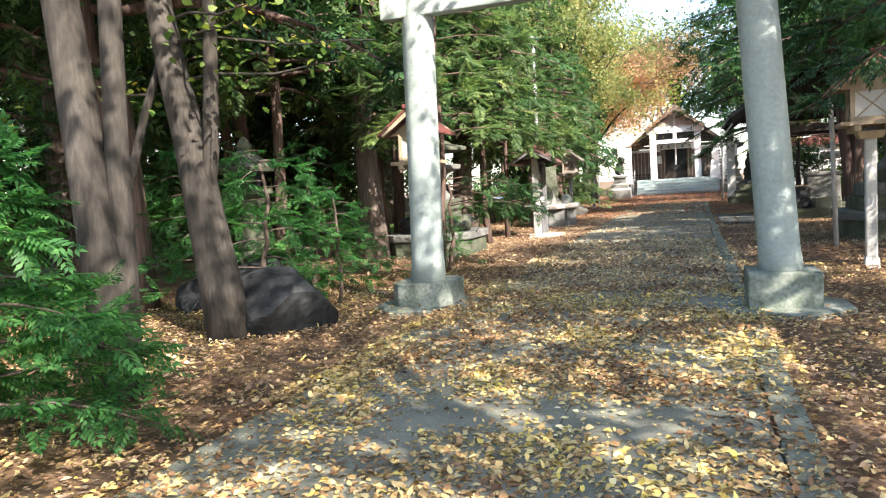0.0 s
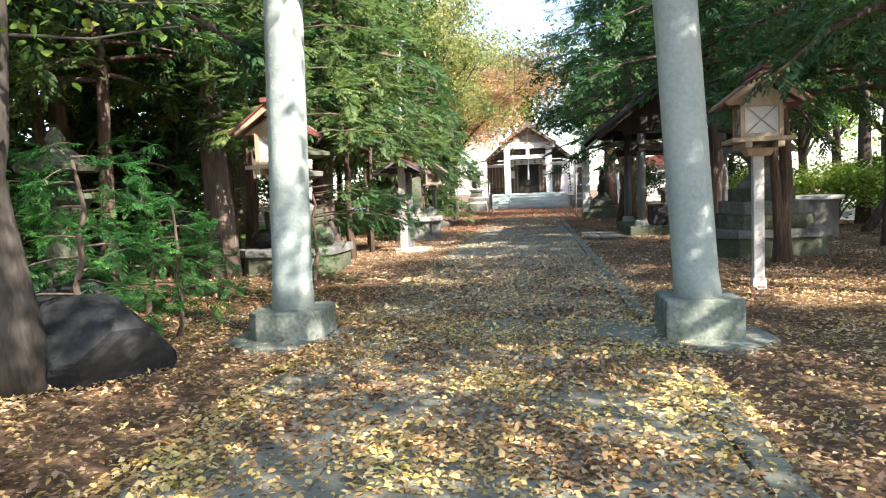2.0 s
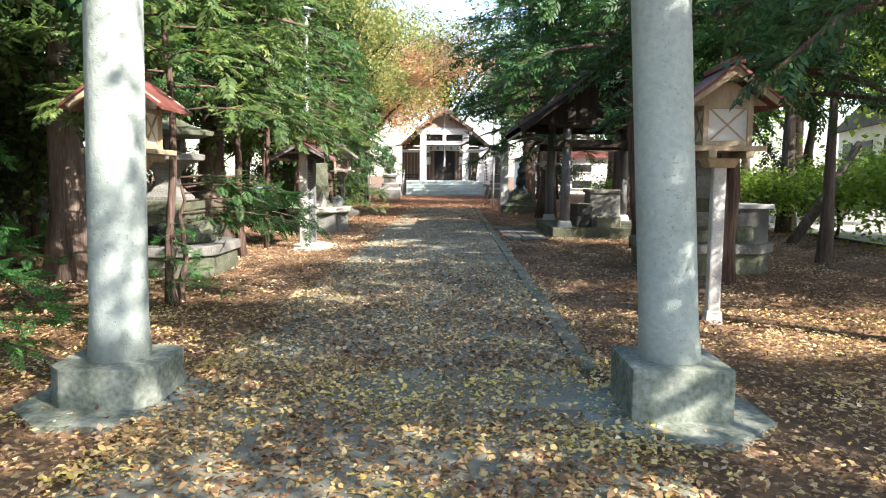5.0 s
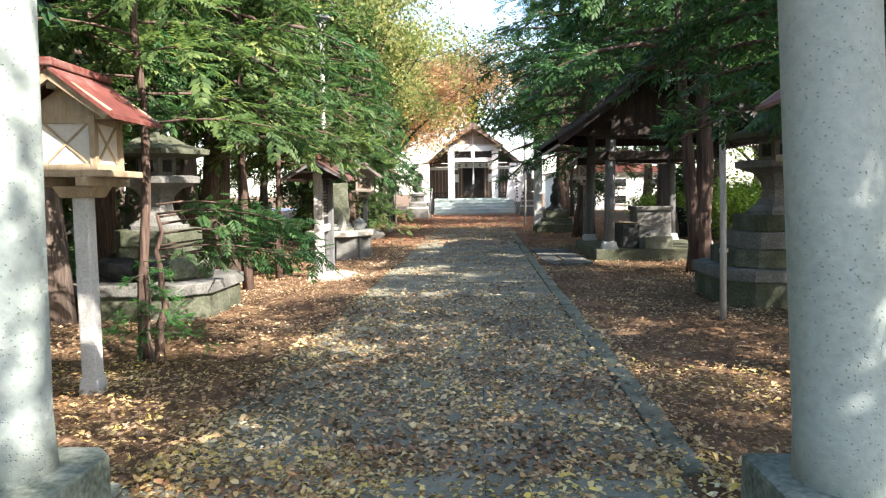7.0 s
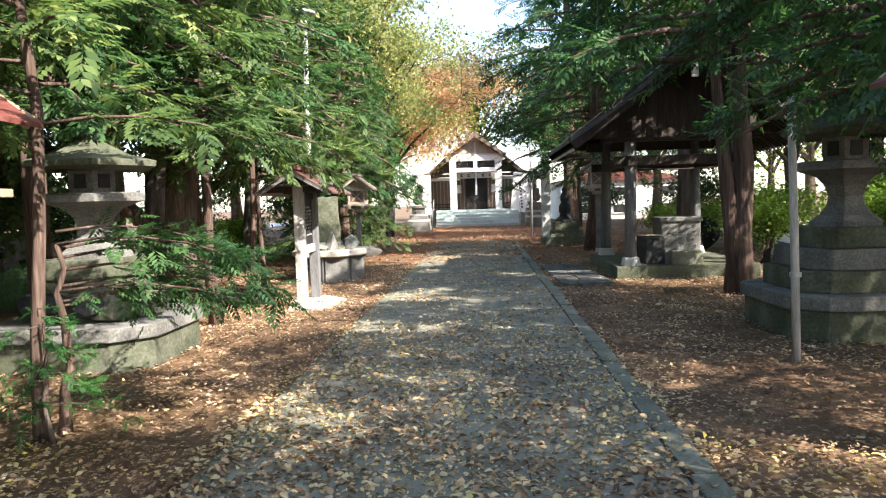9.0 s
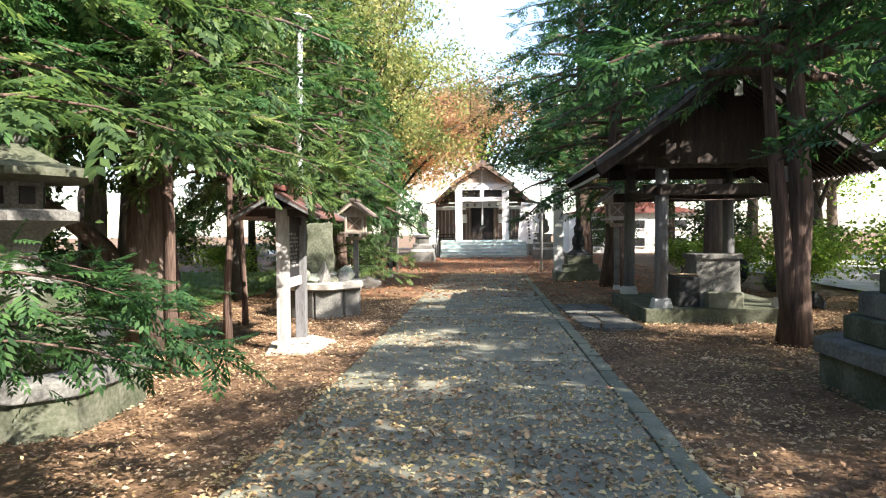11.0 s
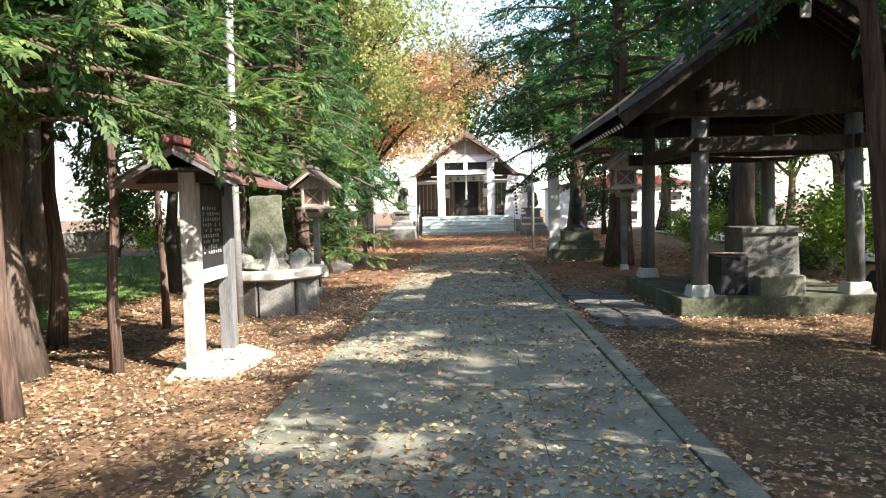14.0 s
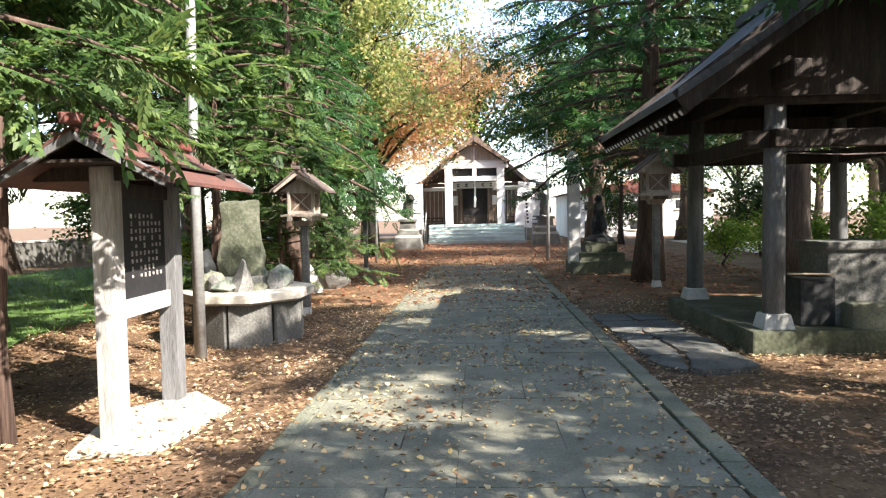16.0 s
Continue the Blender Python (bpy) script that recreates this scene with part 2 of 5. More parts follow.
def box(cx, cy, cz, sx, sy, sz, bevel=0.01, rx=0, ry=0, rz=0, taper=1.0):
    return add_box(bmesh.new(), cx, cy, cz, sx, sy, sz, bevel, rx, ry, rz, taper)


def add_lathe(bm, rings, sides=20, turn=0.0, cx=0.0, cy=0.0):
    """A turned body from (radius, height) rings, closed at both ends."""
    rows = []
    for r, z in rings:
        rows.append([bm.verts.new((cx + r * math.cos(turn + 2 * math.pi * i / sides), cy + r * math.sin(turn + 2 * math.pi * i / sides), z)) for i in range(sides)])
    for a, b in zip(rows, rows[1:]):
        for i in range(sides):
            bm.faces.new((a[i], a[(i + 1) % sides], b[(i + 1) % sides], b[i]))
    bm.faces.new(list(reversed(rows[0])))
    bm.faces.new(rows[-1])
    return bm


def lathe(rings, sides=20, turn=0.0):
    return add_lathe(bmesh.new(), rings, sides, turn)


def add_tube(bm, pts, radii, sides=8, wobble=0.0, seed=0):
    """A tapered limb along points, with an uneven girth."""
    rnd = random.Random(seed)
    pts = [Vector(p) for p in pts]
    rows = []
    for i, (p, r) in enumerate(zip(pts, radii)):
        d = (pts[min(i + 1, len(pts) - 1)] - pts[max(i - 1, 0)]).normalized()
        side = d.cross(Vector((0.31, 0.95, 0.05))).normalized()
        up = side.cross(d)
        rows.append([bm.verts.new(p + float(r) * (1 + wobble * (rnd.random() - 0.5)) * (math.cos(2 * math.pi * k / sides) * side + math.sin(2 * math.pi * k / sides) * up)) for k in range(sides)])
    for a, b in zip(rows, rows[1:]):
        for k in range(sides):
            bm.faces.new((a[k], a[(k + 1) % sides], b[(k + 1) % sides], b[k]))
    bm.faces.new(rows[-1])
    bm.faces.new(list(reversed(rows[0])))
    return bm


def tube(pts, radii, sides=8, wobble=0.0, seed=0):
    return add_tube(bmesh.new(), pts, radii, sides, wobble, seed)


def slab_roof(xs, zs, y0, y1, thick):
    """A roof sheet: the profile (xs, zs) across, run from y0 to y1."""
    bm = bmesh.new()
    rows = []
    for y in (y0, y1):
        rows.append([bm.verts.new((x, y, z)) for x, z in zip(xs, zs)] + [bm.verts.new((x, y, z - thick)) for x, z in reversed(list(zip(xs, zs)))])
    n = len(rows[0])
    for i in range(n):
        bm.faces.new((rows[0][i], rows[0][(i + 1) % n], rows[1][(i + 1) % n], rows[1][i]))
    k = n // 2
    for row in rows:
        for i in range(k - 1):
            bm.faces.new((row[i], row[i + 1], row[n - 2 - i], row[n - 1 - i]))
    bmesh.ops.recalc_face_normals(bm, faces=bm.faces)
    return bm


def sheet_mesh(name, verts, sides, material):
    """A mesh of many loose pieces, each of `sides` corners, from one array."""
    me = bpy.data.meshes.new(name)
    nv = len(verts)
    nf = nv // sides
    me.vertices.add(nv), me.loops.add(nv), me.polygons.add(nf)
    me.vertices.foreach_set("co", np.ascontiguousarray(verts, dtype=np.float32).ravel())
    me.loops.foreach_set("vertex_index", np.arange(nv, dtype=np.int32))
    me.polygons.foreach_set("loop_start", np.arange(0, nv, sides, dtype=np.int32))
    me.update(calc_edges=True)
    me.validate()
    me.materials.append(material)
    return me


def cut_block(width, cut, z0, z1):
    """A square block with cut corners and eased edges."""
    h = width / 2
    pts = [(-h + cut, -h), (h - cut, -h), (h, -h + cut), (h, h - cut), (h - cut, h), (-h + cut, h), (-h, h - cut), (-h, -h + cut)]
    bm = bmesh.new()
    low, top = [bm.verts.new((x, y, z0)) for x, y in pts], [bm.verts.new((x, y, z1)) for x, y in pts]
    bm.faces.new(list(reversed(low))), bm.faces.new(top)
    for i in range(8):
        bm.faces.new((low[i], low[(i + 1) % 8], top[(i + 1) % 8], top[i]))
    bmesh.ops.bevel(bm, geom=list(bm.edges), offset=0.016, segments=2, affect="EDGES", profile=0.6)
    return bm


def ground_z(x, y):
    """The ground: level by the path, rising a little towards the hall."""
    k = np.clip((np.asarray(y, float) - 14.0) / 26.0, 0, 1)
    return 0.06 * k * k * (3 - 2 * k)


# ---------------- foliage ----------------
def frond_template(pairs, width):
    """A flat spray one unit long: a row of narrow blades on both sides of the stem."""
    out = []
    for i in range(pairs):
        s = 0.08 + 0.85 * i / pairs
        reach = 0.42 * (1 - 0.55 * i / pairs)
        for side in (-1, 1):
            a = np.array([s, 0, 0])
            d = np.array([0.72, side * 0.69, 0.0])
            p = np.array([-d[1], d[0], 0.0])
            out += [a, a + d * reach * 0.5 + p * width, a + d * reach + np.array([0, 0, -0.06]), a + d * reach * 0.5 - p * width]
    out += [np.array(v, float) for v in ((0.80, 0, 0), (0.92, width, 0), (1.06, 0, -0.02), (0.92, -width, 0))]
    return np.array(out)


def fronds(rng, base, way, size, template, flat=0.75, narrow=None):
    """Places a spray at each base, along way, lying more or less flat."""
    n = len(base)
    way = way / np.linalg.norm(way, axis=1, keepdims=True)
    up = np.tile([0.0, 0.0, 1.0], (n, 1)) + rng.normal(0, 1 - flat, (n, 3))
    side = np.cross(up, way)
    side /= np.linalg.norm(side, axis=1, keepdims=True) + 1e-9
    up = np.cross(way, side)
    t = template[None] * size[:, None, None]
    if narrow is not None:
        t[..., 1] *= narrow[:, None]
    return (base[:, None] + t[..., 0:1] * way[:, None] + t[..., 1:2] * side[:, None] + t[..., 2:3] * up[:, None]).reshape(-1, 3)


def conifer(name, seed, height, lowest, spread, limbs, size, leaf, bark, girth, label, pairs=5, width=0.05, droop=0.25, lean=(0, 0), shape=0.8, twigs=9, bunch=3, group="", second=None, flat=0.75, fan=None):
    """An evergreen: trunk, limbs that sag, and flat sprays along their side twigs."""
    rng = np.random.default_rng(seed)
    tree = thing(name, 0, 0, 0, 0, label, "tree", group)
    n = 9
    pts = [(lean[0] * (i / (n - 1)) + rng.normal(0, 0.03), lean[1] * (i / (n - 1)) + rng.normal(0, 0.03), height * 0.95 * i / (n - 1) - 0.06) for i in range(n)]
    rad = [girth * (1.35 if i == 0 else 1.0) * (1 - 0.9 * i / (n - 1)) + 0.012 for i in range(n)]
    part("trunk", tube(pts, rad, 14, 0.14, seed), bark, tree, smooth=True)
    if second:
        part("stem", tube([(0.0, 0.02, -0.06), (second[0] * 0.25, 0.04, height * 0.14), (second[0] * 0.6, second[1] * 0.6, height * 0.36), (second[0], second[1], height * 0.7)], [girth * 0.95, girth * 0.72, girth * 0.5, girth * 0.15], 12, 0.14, seed + 1), bark, tree, smooth=True)
    wood, base, way, big = bmesh.new(), [], [], []
    tx, tz = np.array(pts), np.array([p[2] for p in pts])
    for i in range(limbs):
        f = (i + rng.random()) / limbs
        h = lowest + (height - lowest) * f ** 1.15
        az = i * 2.39996 + rng.normal(0, 0.3) if fan is None else fan[0] + fan[1] * rng.uniform(-1, 1)
        reach = spread * (1 - f) ** shape * rng.uniform(0.7, 1.12) + 0.25
        o = np.array([np.interp(h, tz, tx[:, 0]), np.interp(h, tz, tx[:, 1]), h])
        d = np.array([math.cos(az), math.sin(az), 0.0])
        c = np.array([-d[1], d[0], 0.0])
        sag = droop * reach * rng.uniform(0.6, 1.4)
        s = np.linspace(0, 1, 5)
        line = o + np.outer(s * reach, d) + np.outer(np.sin(s * 2.2) * 0.06 * reach, c)
        line[:, 2] += 0.18 * reach * s - (sag + 0.18 * reach) * s ** 2
        r0 = min(0.012 + 0.018 * reach, girth * 0.42)
        add_tube(wood, line, [r0 * (1 - 0.8 * k) for k in s], 5, 0.1, i)
        for k in range(int(twigs * (0.4 + reach / spread))):
            u = rng.uniform(0.18, 1.0)
            p = np.array([np.interp(u, s, line[:, m]) for m in range(3)])
            side = rng.choice((-1, 1))
            w = d * rng.uniform(0.35, 0.9) + c * side * rng.uniform(0.4, 1.0) * (1.15 - u) + np.array([0, 0, rng.normal(-0.12, 0.2)])
            tw = reach * 0.32 * (1.15 - 0.6 * u) + 0.12
            for j in range(bunch):
                q = p + w * tw * (j + 0.3) / bunch
                base.append(q)
                way.append(w + rng.normal(0, 0.45, 3) * (1, 1, 0.6) + (0, 0, -0.1))
                big.append(size * rng.uniform(0.7, 1.25))
    tagged(part("branchwork", wood, bark, tree, smooth=True), kind="stuff")
    v = fronds(rng, np.array(base), np.array(way), np.array(big), frond_template(pairs, width), flat)
    crown = new("crown", sheet_mesh("crown", v, 4, leaf))
    crown.parent = tree
    return tree


LEAF = np.array([(0, 0, 0), (0.45, 0.33, 0.07), (1.0, 0, -0.08), (0.45, -0.33, 0.07)])


def broadleaf(name, seed, height, fork, spread, forks, leaves, size, leaf, bark, girth, label, lean=(0, 0), clump=0.55, group="", stems=None, lift=0.8):
    """A leafy tree: trunk, forking limbs, and leaves in loose clumps at the twig ends."""
    rng = np.random.default_rng(seed)
    tree = thing(name, 0, 0, 0, 0, label, "tree", group)
    top = np.array([lean[0], lean[1], height * 0.62])
    if stems is None:
        n = 7
        pts = [tuple(top * (i / (n - 1)) + np.array([rng.normal(0, 0.05), rng.normal(0, 0.05), -0.06])) for i in range(n)]
        part("trunk", tube(pts, [girth * (1.35 if i == 0 else 1) * (1 - 0.75 * i / (n - 1)) for i in range(n)], 14, 0.12, seed), bark, tree, smooth=True)
    else:
        for j, (pts, r0, r1) in enumerate(stems):
            part("trunk" if j == 0 else "stem", tube(pts, np.linspace(r0, r1, len(pts)), 14, 0.1, seed + j), bark, tree, smooth=True)
    wood, tips = bmesh.new(), []
    for i in range(forks):
        f = (i + 0.5) / forks
        o = top * (fork / (height * 0.62) + (1 - fork / (height * 0.62)) * f)
        az = i * 2.39996 + rng.normal(0, 0.3)
        reach = spread * rng.uniform(0.6, 1.05) * (1 - 0.45 * f)
        rise = (height - o[2]) * rng.uniform(0.35, 0.95) * lift
        s = np.linspace(0, 1, 5)
        d = np.array([math.cos(az), math.sin(az), 0])
        line = o + np.outer(s * reach, d) + np.outer(s ** 0.8 * rise, (0, 0, 1)) + rng.normal(0, 0.05, (5, 3)) * s[:, None]
        add_tube(wood, line, [girth * 0.42 * (1 - 0.88 * k) for k in s], 6, 0.1, i)
        for k in range(7):
            u = rng.uniform(0.35, 1.0)
            p = np.array([np.interp(u, s, line[:, m]) for m in range(3)])
            e = p + rng.normal(0, 1, 3) * (0.3 * spread, 0.3 * spread, 0.18 * spread)
            add_tube(wood, [p, (p + e) / 2 + rng.normal(0, 0.08, 3), e], [girth * 0.09, girth * 0.06, girth * 0.02], 4)
            tips.append(e)
            tips.append((p + e) / 2)
    tagged(part("branchwork", wood, bark, tree, smooth=True), kind="stuff")
    tips = np.array(tips)
    at = tips[rng.integers(0, len(tips), leaves)] + rng.normal(0, clump, (leaves, 3)) * (1, 1, 0.6)
    way = rng.normal(0, 1, (leaves, 3)) * (1, 1, 0.55) + (0, 0, -0.35)
    v = fronds(rng, at, way, size * rng.uniform(0.6, 1.3, leaves), LEAF, 0.35)
    crown = new("crown", sheet_mesh("crown", v, 4, leaf))
    crown.parent = tree
    return tree


# ---------------- ground and path ----------------
def axis_steps(lo, hi, step, far):
    near = np.arange(lo, hi + 1e-6, step)
    out = [hi + (far - hi) * (k / 8) ** 2.2 for k in range(1, 9)]
    return np.concatenate([[lo - (v - hi) for v in reversed(out)], near, out])


def build_ground():
    xs, ys = axis_steps(-14, 14, 0.5, 700), axis_steps(-14, 52, 0.5, 700)
    gx, gy = np.meshgrid(xs, ys, indexing="ij")
    gz = ground_z(gx, gy)
    off = np.clip((np.abs(gx - 0.1) - 2.0) / 2.0, 0, 1)
    for i in range(gx.shape[0]):
        for j in range(gx.shape[1]):
            if abs(gx[i, j]) < 16 and -16 < gy[i, j] < 56:
                gz[i, j] += off[i, j] * 0.05 * noise.noise((gx[i, j] * 0.5, gy[i, j] * 0.5, 0))
    gz -= 0.02
    bm = bmesh.new()
    vs = [[bm.verts.new((gx[i, j], gy[i, j], gz[i, j])) for j in range(gx.shape[1])] for i in range(gx.shape[0])]
    for i in range(gx.shape[0] - 1):
        for j in range(gx.shape[1] - 1):
            bm.faces.new((vs[i][j], vs[i + 1][j], vs[i + 1][j + 1], vs[i][j + 1]))
    return tagged(finish("ground", bm, M_SOIL, smooth=True), "bare brown soil ground littered with autumn leaves", "ground", kind="structure")


build_ground()
PATH_L, PATH_R, PATH_Y0, PATH_Y1 = -1.28, 1.45, -12.0, 25.2
bed = bmesh.new()
for k in range(38):
    y = PATH_Y0 + (PATH_Y1 - PATH_Y0) * (k + 0.5) / 38
    add_box(bed, (PATH_L + PATH_R) / 2, y, float(ground_z(0, y)) - 0.04, PATH_R - PATH_L, (PATH_Y1 - PATH_Y0) / 38 + 0.002, 0.06)
pavement = tagged(finish("pavement", bed, M_BED), "grey concrete slab path strewn with fallen leaves", "path", kind="structure")


def torii():
    t = thing("torii_gate", 0.1, -0.68, 0, 0, "grey concrete shrine gate with round pillars on mossy plinths", "torii gate")
    for side, x0, top, y0 in ((-1, -1.745, -1.66, 0.07), (1, 1.755, 1.525, -0.09)):
        base = part("base_slab", lathe([(0.60, -0.05), (0.60, 0.014), (0.57, 0.024)], 8, math.pi / 8), M_PLINTH, t)
        base.location = (x0, y0 - 0.05, 0)
        if side == 1:
            part("plinth", box(x0, y0, 0.165, 0.60, 0.58, 0.34, 0.022), M_PLINTH, t, "worn mossy concrete plinth")
        else:
            p = part("plinth", cut_block(0.66, 0.10, 0.0, 0.30), M_PLINTH, t, "worn mossy concrete plinth")
            p.location = (x0, y0, -0.03)
        n = 14
        pts = [(x0 + (top - x0) * i / (n - 1), y0, 0.25 + 3.75 * i / (n - 1)) for i in range(n)]
        rad = [0.195 if i == 0 else 0.178 - 0.012 * i / n for i in range(n)]
        part("pillar", tube(pts, rad, 40, 0.004, 3), M_TORII, t, smooth=True)
    part("tie_beam", box(0, 0, 3.20, 4.1, 0.17, 0.27, 0.02), M_TORII, t)
    bm = bmesh.new()
    n = 12
    for i in range(n):
        x = -2.6 + 5.2 * (i + 0.5) / n
        add_box(bm, x, 0, 4.15 + 0.012 * (x ** 2), 5.2 / n + 0.004, 0.36, 0.28, 0.0, 0, -math.degrees(0.024 * x), 0)
    part("lintel", bm, M_TORII, t)
    part("strut", box(0, 0, 3.68, 0.2, 0.14, 0.66, 0.015), M_TORII, t)


torii()


# ---------------- wooden lanterns on posts ----------------
def post_lantern(x, y, scale=1.0, rz=0.0, label="", cover=M_RED):
    """A small gabled lantern box on a square post; the gable looks along the path."""
    t = thing("post_lantern", x, y, float(ground_z(x, y)), rz, label, "lantern", "lanterns along the path")
    s = scale
    wood, paper = (M_WOOD, M_PAPER) if cover is M_RED else (M_GABLE, M_HALLWOOD)
    part("post", box(0, 0, 0.76 * s, 0.125 * s, 0.125 * s, 1.6 * s, 0.018), M_PALE if cover is M_RED else M_STONE, t, "grey chamfered stone post")
    part("footing", box(0, 0, 0.04, 0.17 * s, 0.17 * s, 0.14, 0.015, taper=0.85), M_PALE, t)
    part("capital", box(0, 0, 1.58 * s, 0.24 * s, 0.24 * s, 0.09 * s, 0.01, taper=1.35), wood, t)
    for dx in (-0.17, 0.17):
        part("cross_arm", box(dx * s, 0, 1.655 * s, 0.075 * s, 0.74 * s, 0.07 * s, 0.008), wood, t)
    part("shelf", box(0, 0, 1.715 * s, 0.68 * s, 0.64 * s, 0.05 * s, 0.008), wood, t)
    body = part("lantern_box", box(0, 0, 1.93 * s, 0.40 * s, 0.40 * s, 0.38 * s, 0.004), paper, t, "white papered lantern box" if cover is M_RED else "brown boarded lantern box")
    for dx in (-1, 1):
        for dy in (-1, 1):
            part("corner_stile", box(dx * 0.205 * s, dy * 0.205 * s, 1.94 * s, 0.05 * s, 0.05 * s, 0.42 * s, 0.004), wood, body)
    for dy in (-1, 1):
        for z in (1.765, 2.115):
            part("rail", box(0, dy * 0.205 * s, z * s, 0.36 * s, 0.04 * s, 0.05 * s, 0.004), wood, body)
            part("rail", box(dy * 0.205 * s, 0, z * s, 0.04 * s, 0.36 * s, 0.05 * s, 0.004), wood, body)
        for a in (-1, 1):
            part("lattice_bar", box(0, dy * 0.205 * s, 1.94 * s, 0.45 * s, 0.012, 0.016, 0.0, 0, a * 43, 0), wood, body)
            part("lattice_bar", box(dy * 0.205 * s, 0, 1.94 * s, 0.012, 0.45 * s, 0.016, 0.0, a * 43, 0, 0), wood, body)
    for dy in (-0.40, 0.40):
        for a in (-1, 1):
            part("bargeboard", box(a * 0.205 * s, dy * s, 2.285 * s, 0.53 * s, 0.045 * s, 0.085 * s, 0.006, 0, a * 36, 0), wood, t, "pale wooden bargeboard")
        part("gable_panel", gable(0.36 * s, 0.25 * s, 0.02, dy * 0.5 * s, 2.12 * s), wood, t)
    part("ridge_beam", box(0, 0, 2.36 * s, 0.07 * s, 0.76 * s, 0.07 * s, 0.006), wood, t)
    e = 0.47 * s
    part("roof", slab_roof([-e, -e * 0.5, 0, e * 0.5, e], [2.13 * s, 2.31 * s, 2.50 * s, 2.31 * s, 2.13 * s], -0.45 * s, 0.45 * s, 0.03), cover, t, "faded red sheet metal roof" if cover is M_RED else "weathered brown board roof")
    part("ridge_cap", box(0, 0, 2.505 * s, 0.12 * s, 0.94 * s, 0.06 * s, 0.012), cover, t)
    return t


def gable(half, rise, thick, y, z):
    bm = bmesh.new()
    f = [bm.verts.new(p) for p in ((-half, y - thick, z), (half, y - thick, z), (0, y - thick, z + rise))]
    b = [bm.verts.new(p) for p in ((-half, y + thick, z), (half, y + thick, z), (0, y + thick, z + rise))]
    bm.faces.new(f), bm.faces.new(list(reversed(b)))
    for i in range(3):
        j = (i + 1) % 3
        bm.faces.new((f[j], f[i], b[i], b[j]))
    bmesh.ops.recalc_face_normals(bm, faces=bm.faces)
    return bm


post_lantern(-2.54, 1.64, 0.96, 3, "wooden lantern with red roof on a stone post")
post_lantern(3.14, 2.0, 1.0, -4, "wooden lantern with red roof on a slim grey post")
post_lantern(3.68, 18.5, 1.07, 0, "weathered wooden lantern on a post beside the water pavilion", M_BROWNROOF)
post_lantern(-2.6, 15.0, 0.9, 0, "weathered wooden lantern on a pale post under evergreens", M_BROWNROOF)
post_lantern(-3.02, 23.6, 0.95, 0, "weathered wooden lantern on a short post near the hall", M_BROWNROOF)


# ---------------- stone lanterns on stepped bases ----------------
def stone_lantern(x, y, label, base=1.75, rz=0.0, lit=M_STONE, rocky=False):
    t = thing("stone_lantern", x, y, 0, rz, label, "stone lantern", "stone lanterns")
    part("lower_step", cut_block(base, 0.30, -0.05, 0.31), M_MOSS, t)
    part("ledge", cut_block(base + 0.09, 0.32, 0.314, 0.46), lit, t)
    if rocky:
        rnd = random.Random(3)
        for k in range(9):
            a = k * 0.7 + rnd.uniform(-0.2, 0.2)
            bm = bmesh.new()
            bmesh.ops.create_icosphere(bm, subdivisions=2, radius=1)
            for v in bm.verts:
                v.co *= 1 + 0.35 * noise.noise(v.co * 1.4 + Vector((k * 5.1, 0, 0)))
                v.co = Vector((v.co.x * 0.27, v.co.y * 0.24, v.co.z * (0.15 if k % 2 else 0.2)))
            p = part("boulder", bm, M_DARKROCK if k % 4 else M_MOSS, t, "dark rough boulder")
            p.location = (0.5 * math.cos(a), 0.5 * math.sin(a), 0.60 + 0.05 * (k % 2))
        part("core", cut_block(base * 0.5, 0.1, 0.46, 0.92), M_MOSS, t)
    else:
        part("upper_step", cut_block(base * 0.80, 0.22, 0.464, 0.69), M_MOSS, t)
        part("course", cut_block(base * 0.68, 0.18, 0.694, 0.91), lit, t)
    part("foot_block", cut_block(base * 0.53, 0.16, 0.912, 1.13), M_MOSS, t)
    part("lotus_foot", lathe([(0.40, 1.128), (0.40, 1.18), (0.31, 1.25)], 6), lit, t)
    part("shaft", lathe([(0.29, 1.25), (0.21, 1.36), (0.19, 1.46), (0.23, 1.58), (0.33, 1.68)], 6), lit, t)
    part("platform", lathe([(0.34, 1.68), (0.56, 1.75), (0.57, 1.83), (0.48, 1.85)], 6), lit, t)
    fire = part("fire_box", lathe([(0.25, 1.84), (0.26, 2.12)], 6), lit, t)
    for k in range(6):
        a = math.pi / 6 + k * math.pi / 3
        part("opening", box(0.215 * math.cos(a), 0.215 * math.sin(a), 1.98, 0.035, 0.13, 0.16, 0.01, 0, 0, math.degrees(a)), M_INK, fire)
    part("roof", lathe([(0.58, 2.10), (0.70, 2.13), (0.71, 2.19), (0.42, 2.27), (0.22, 2.38), (0.12, 2.44)], 6), M_MOSS, t, "mossy curved stone roof")
    part("finial", lathe([(0.07, 2.43), (0.12, 2.49), (0.12, 2.55), (0.07, 2.61), (0.10, 2.67), (0.06, 2.75), (0.015, 2.80)], 14), lit, t, smooth=True)
    return t


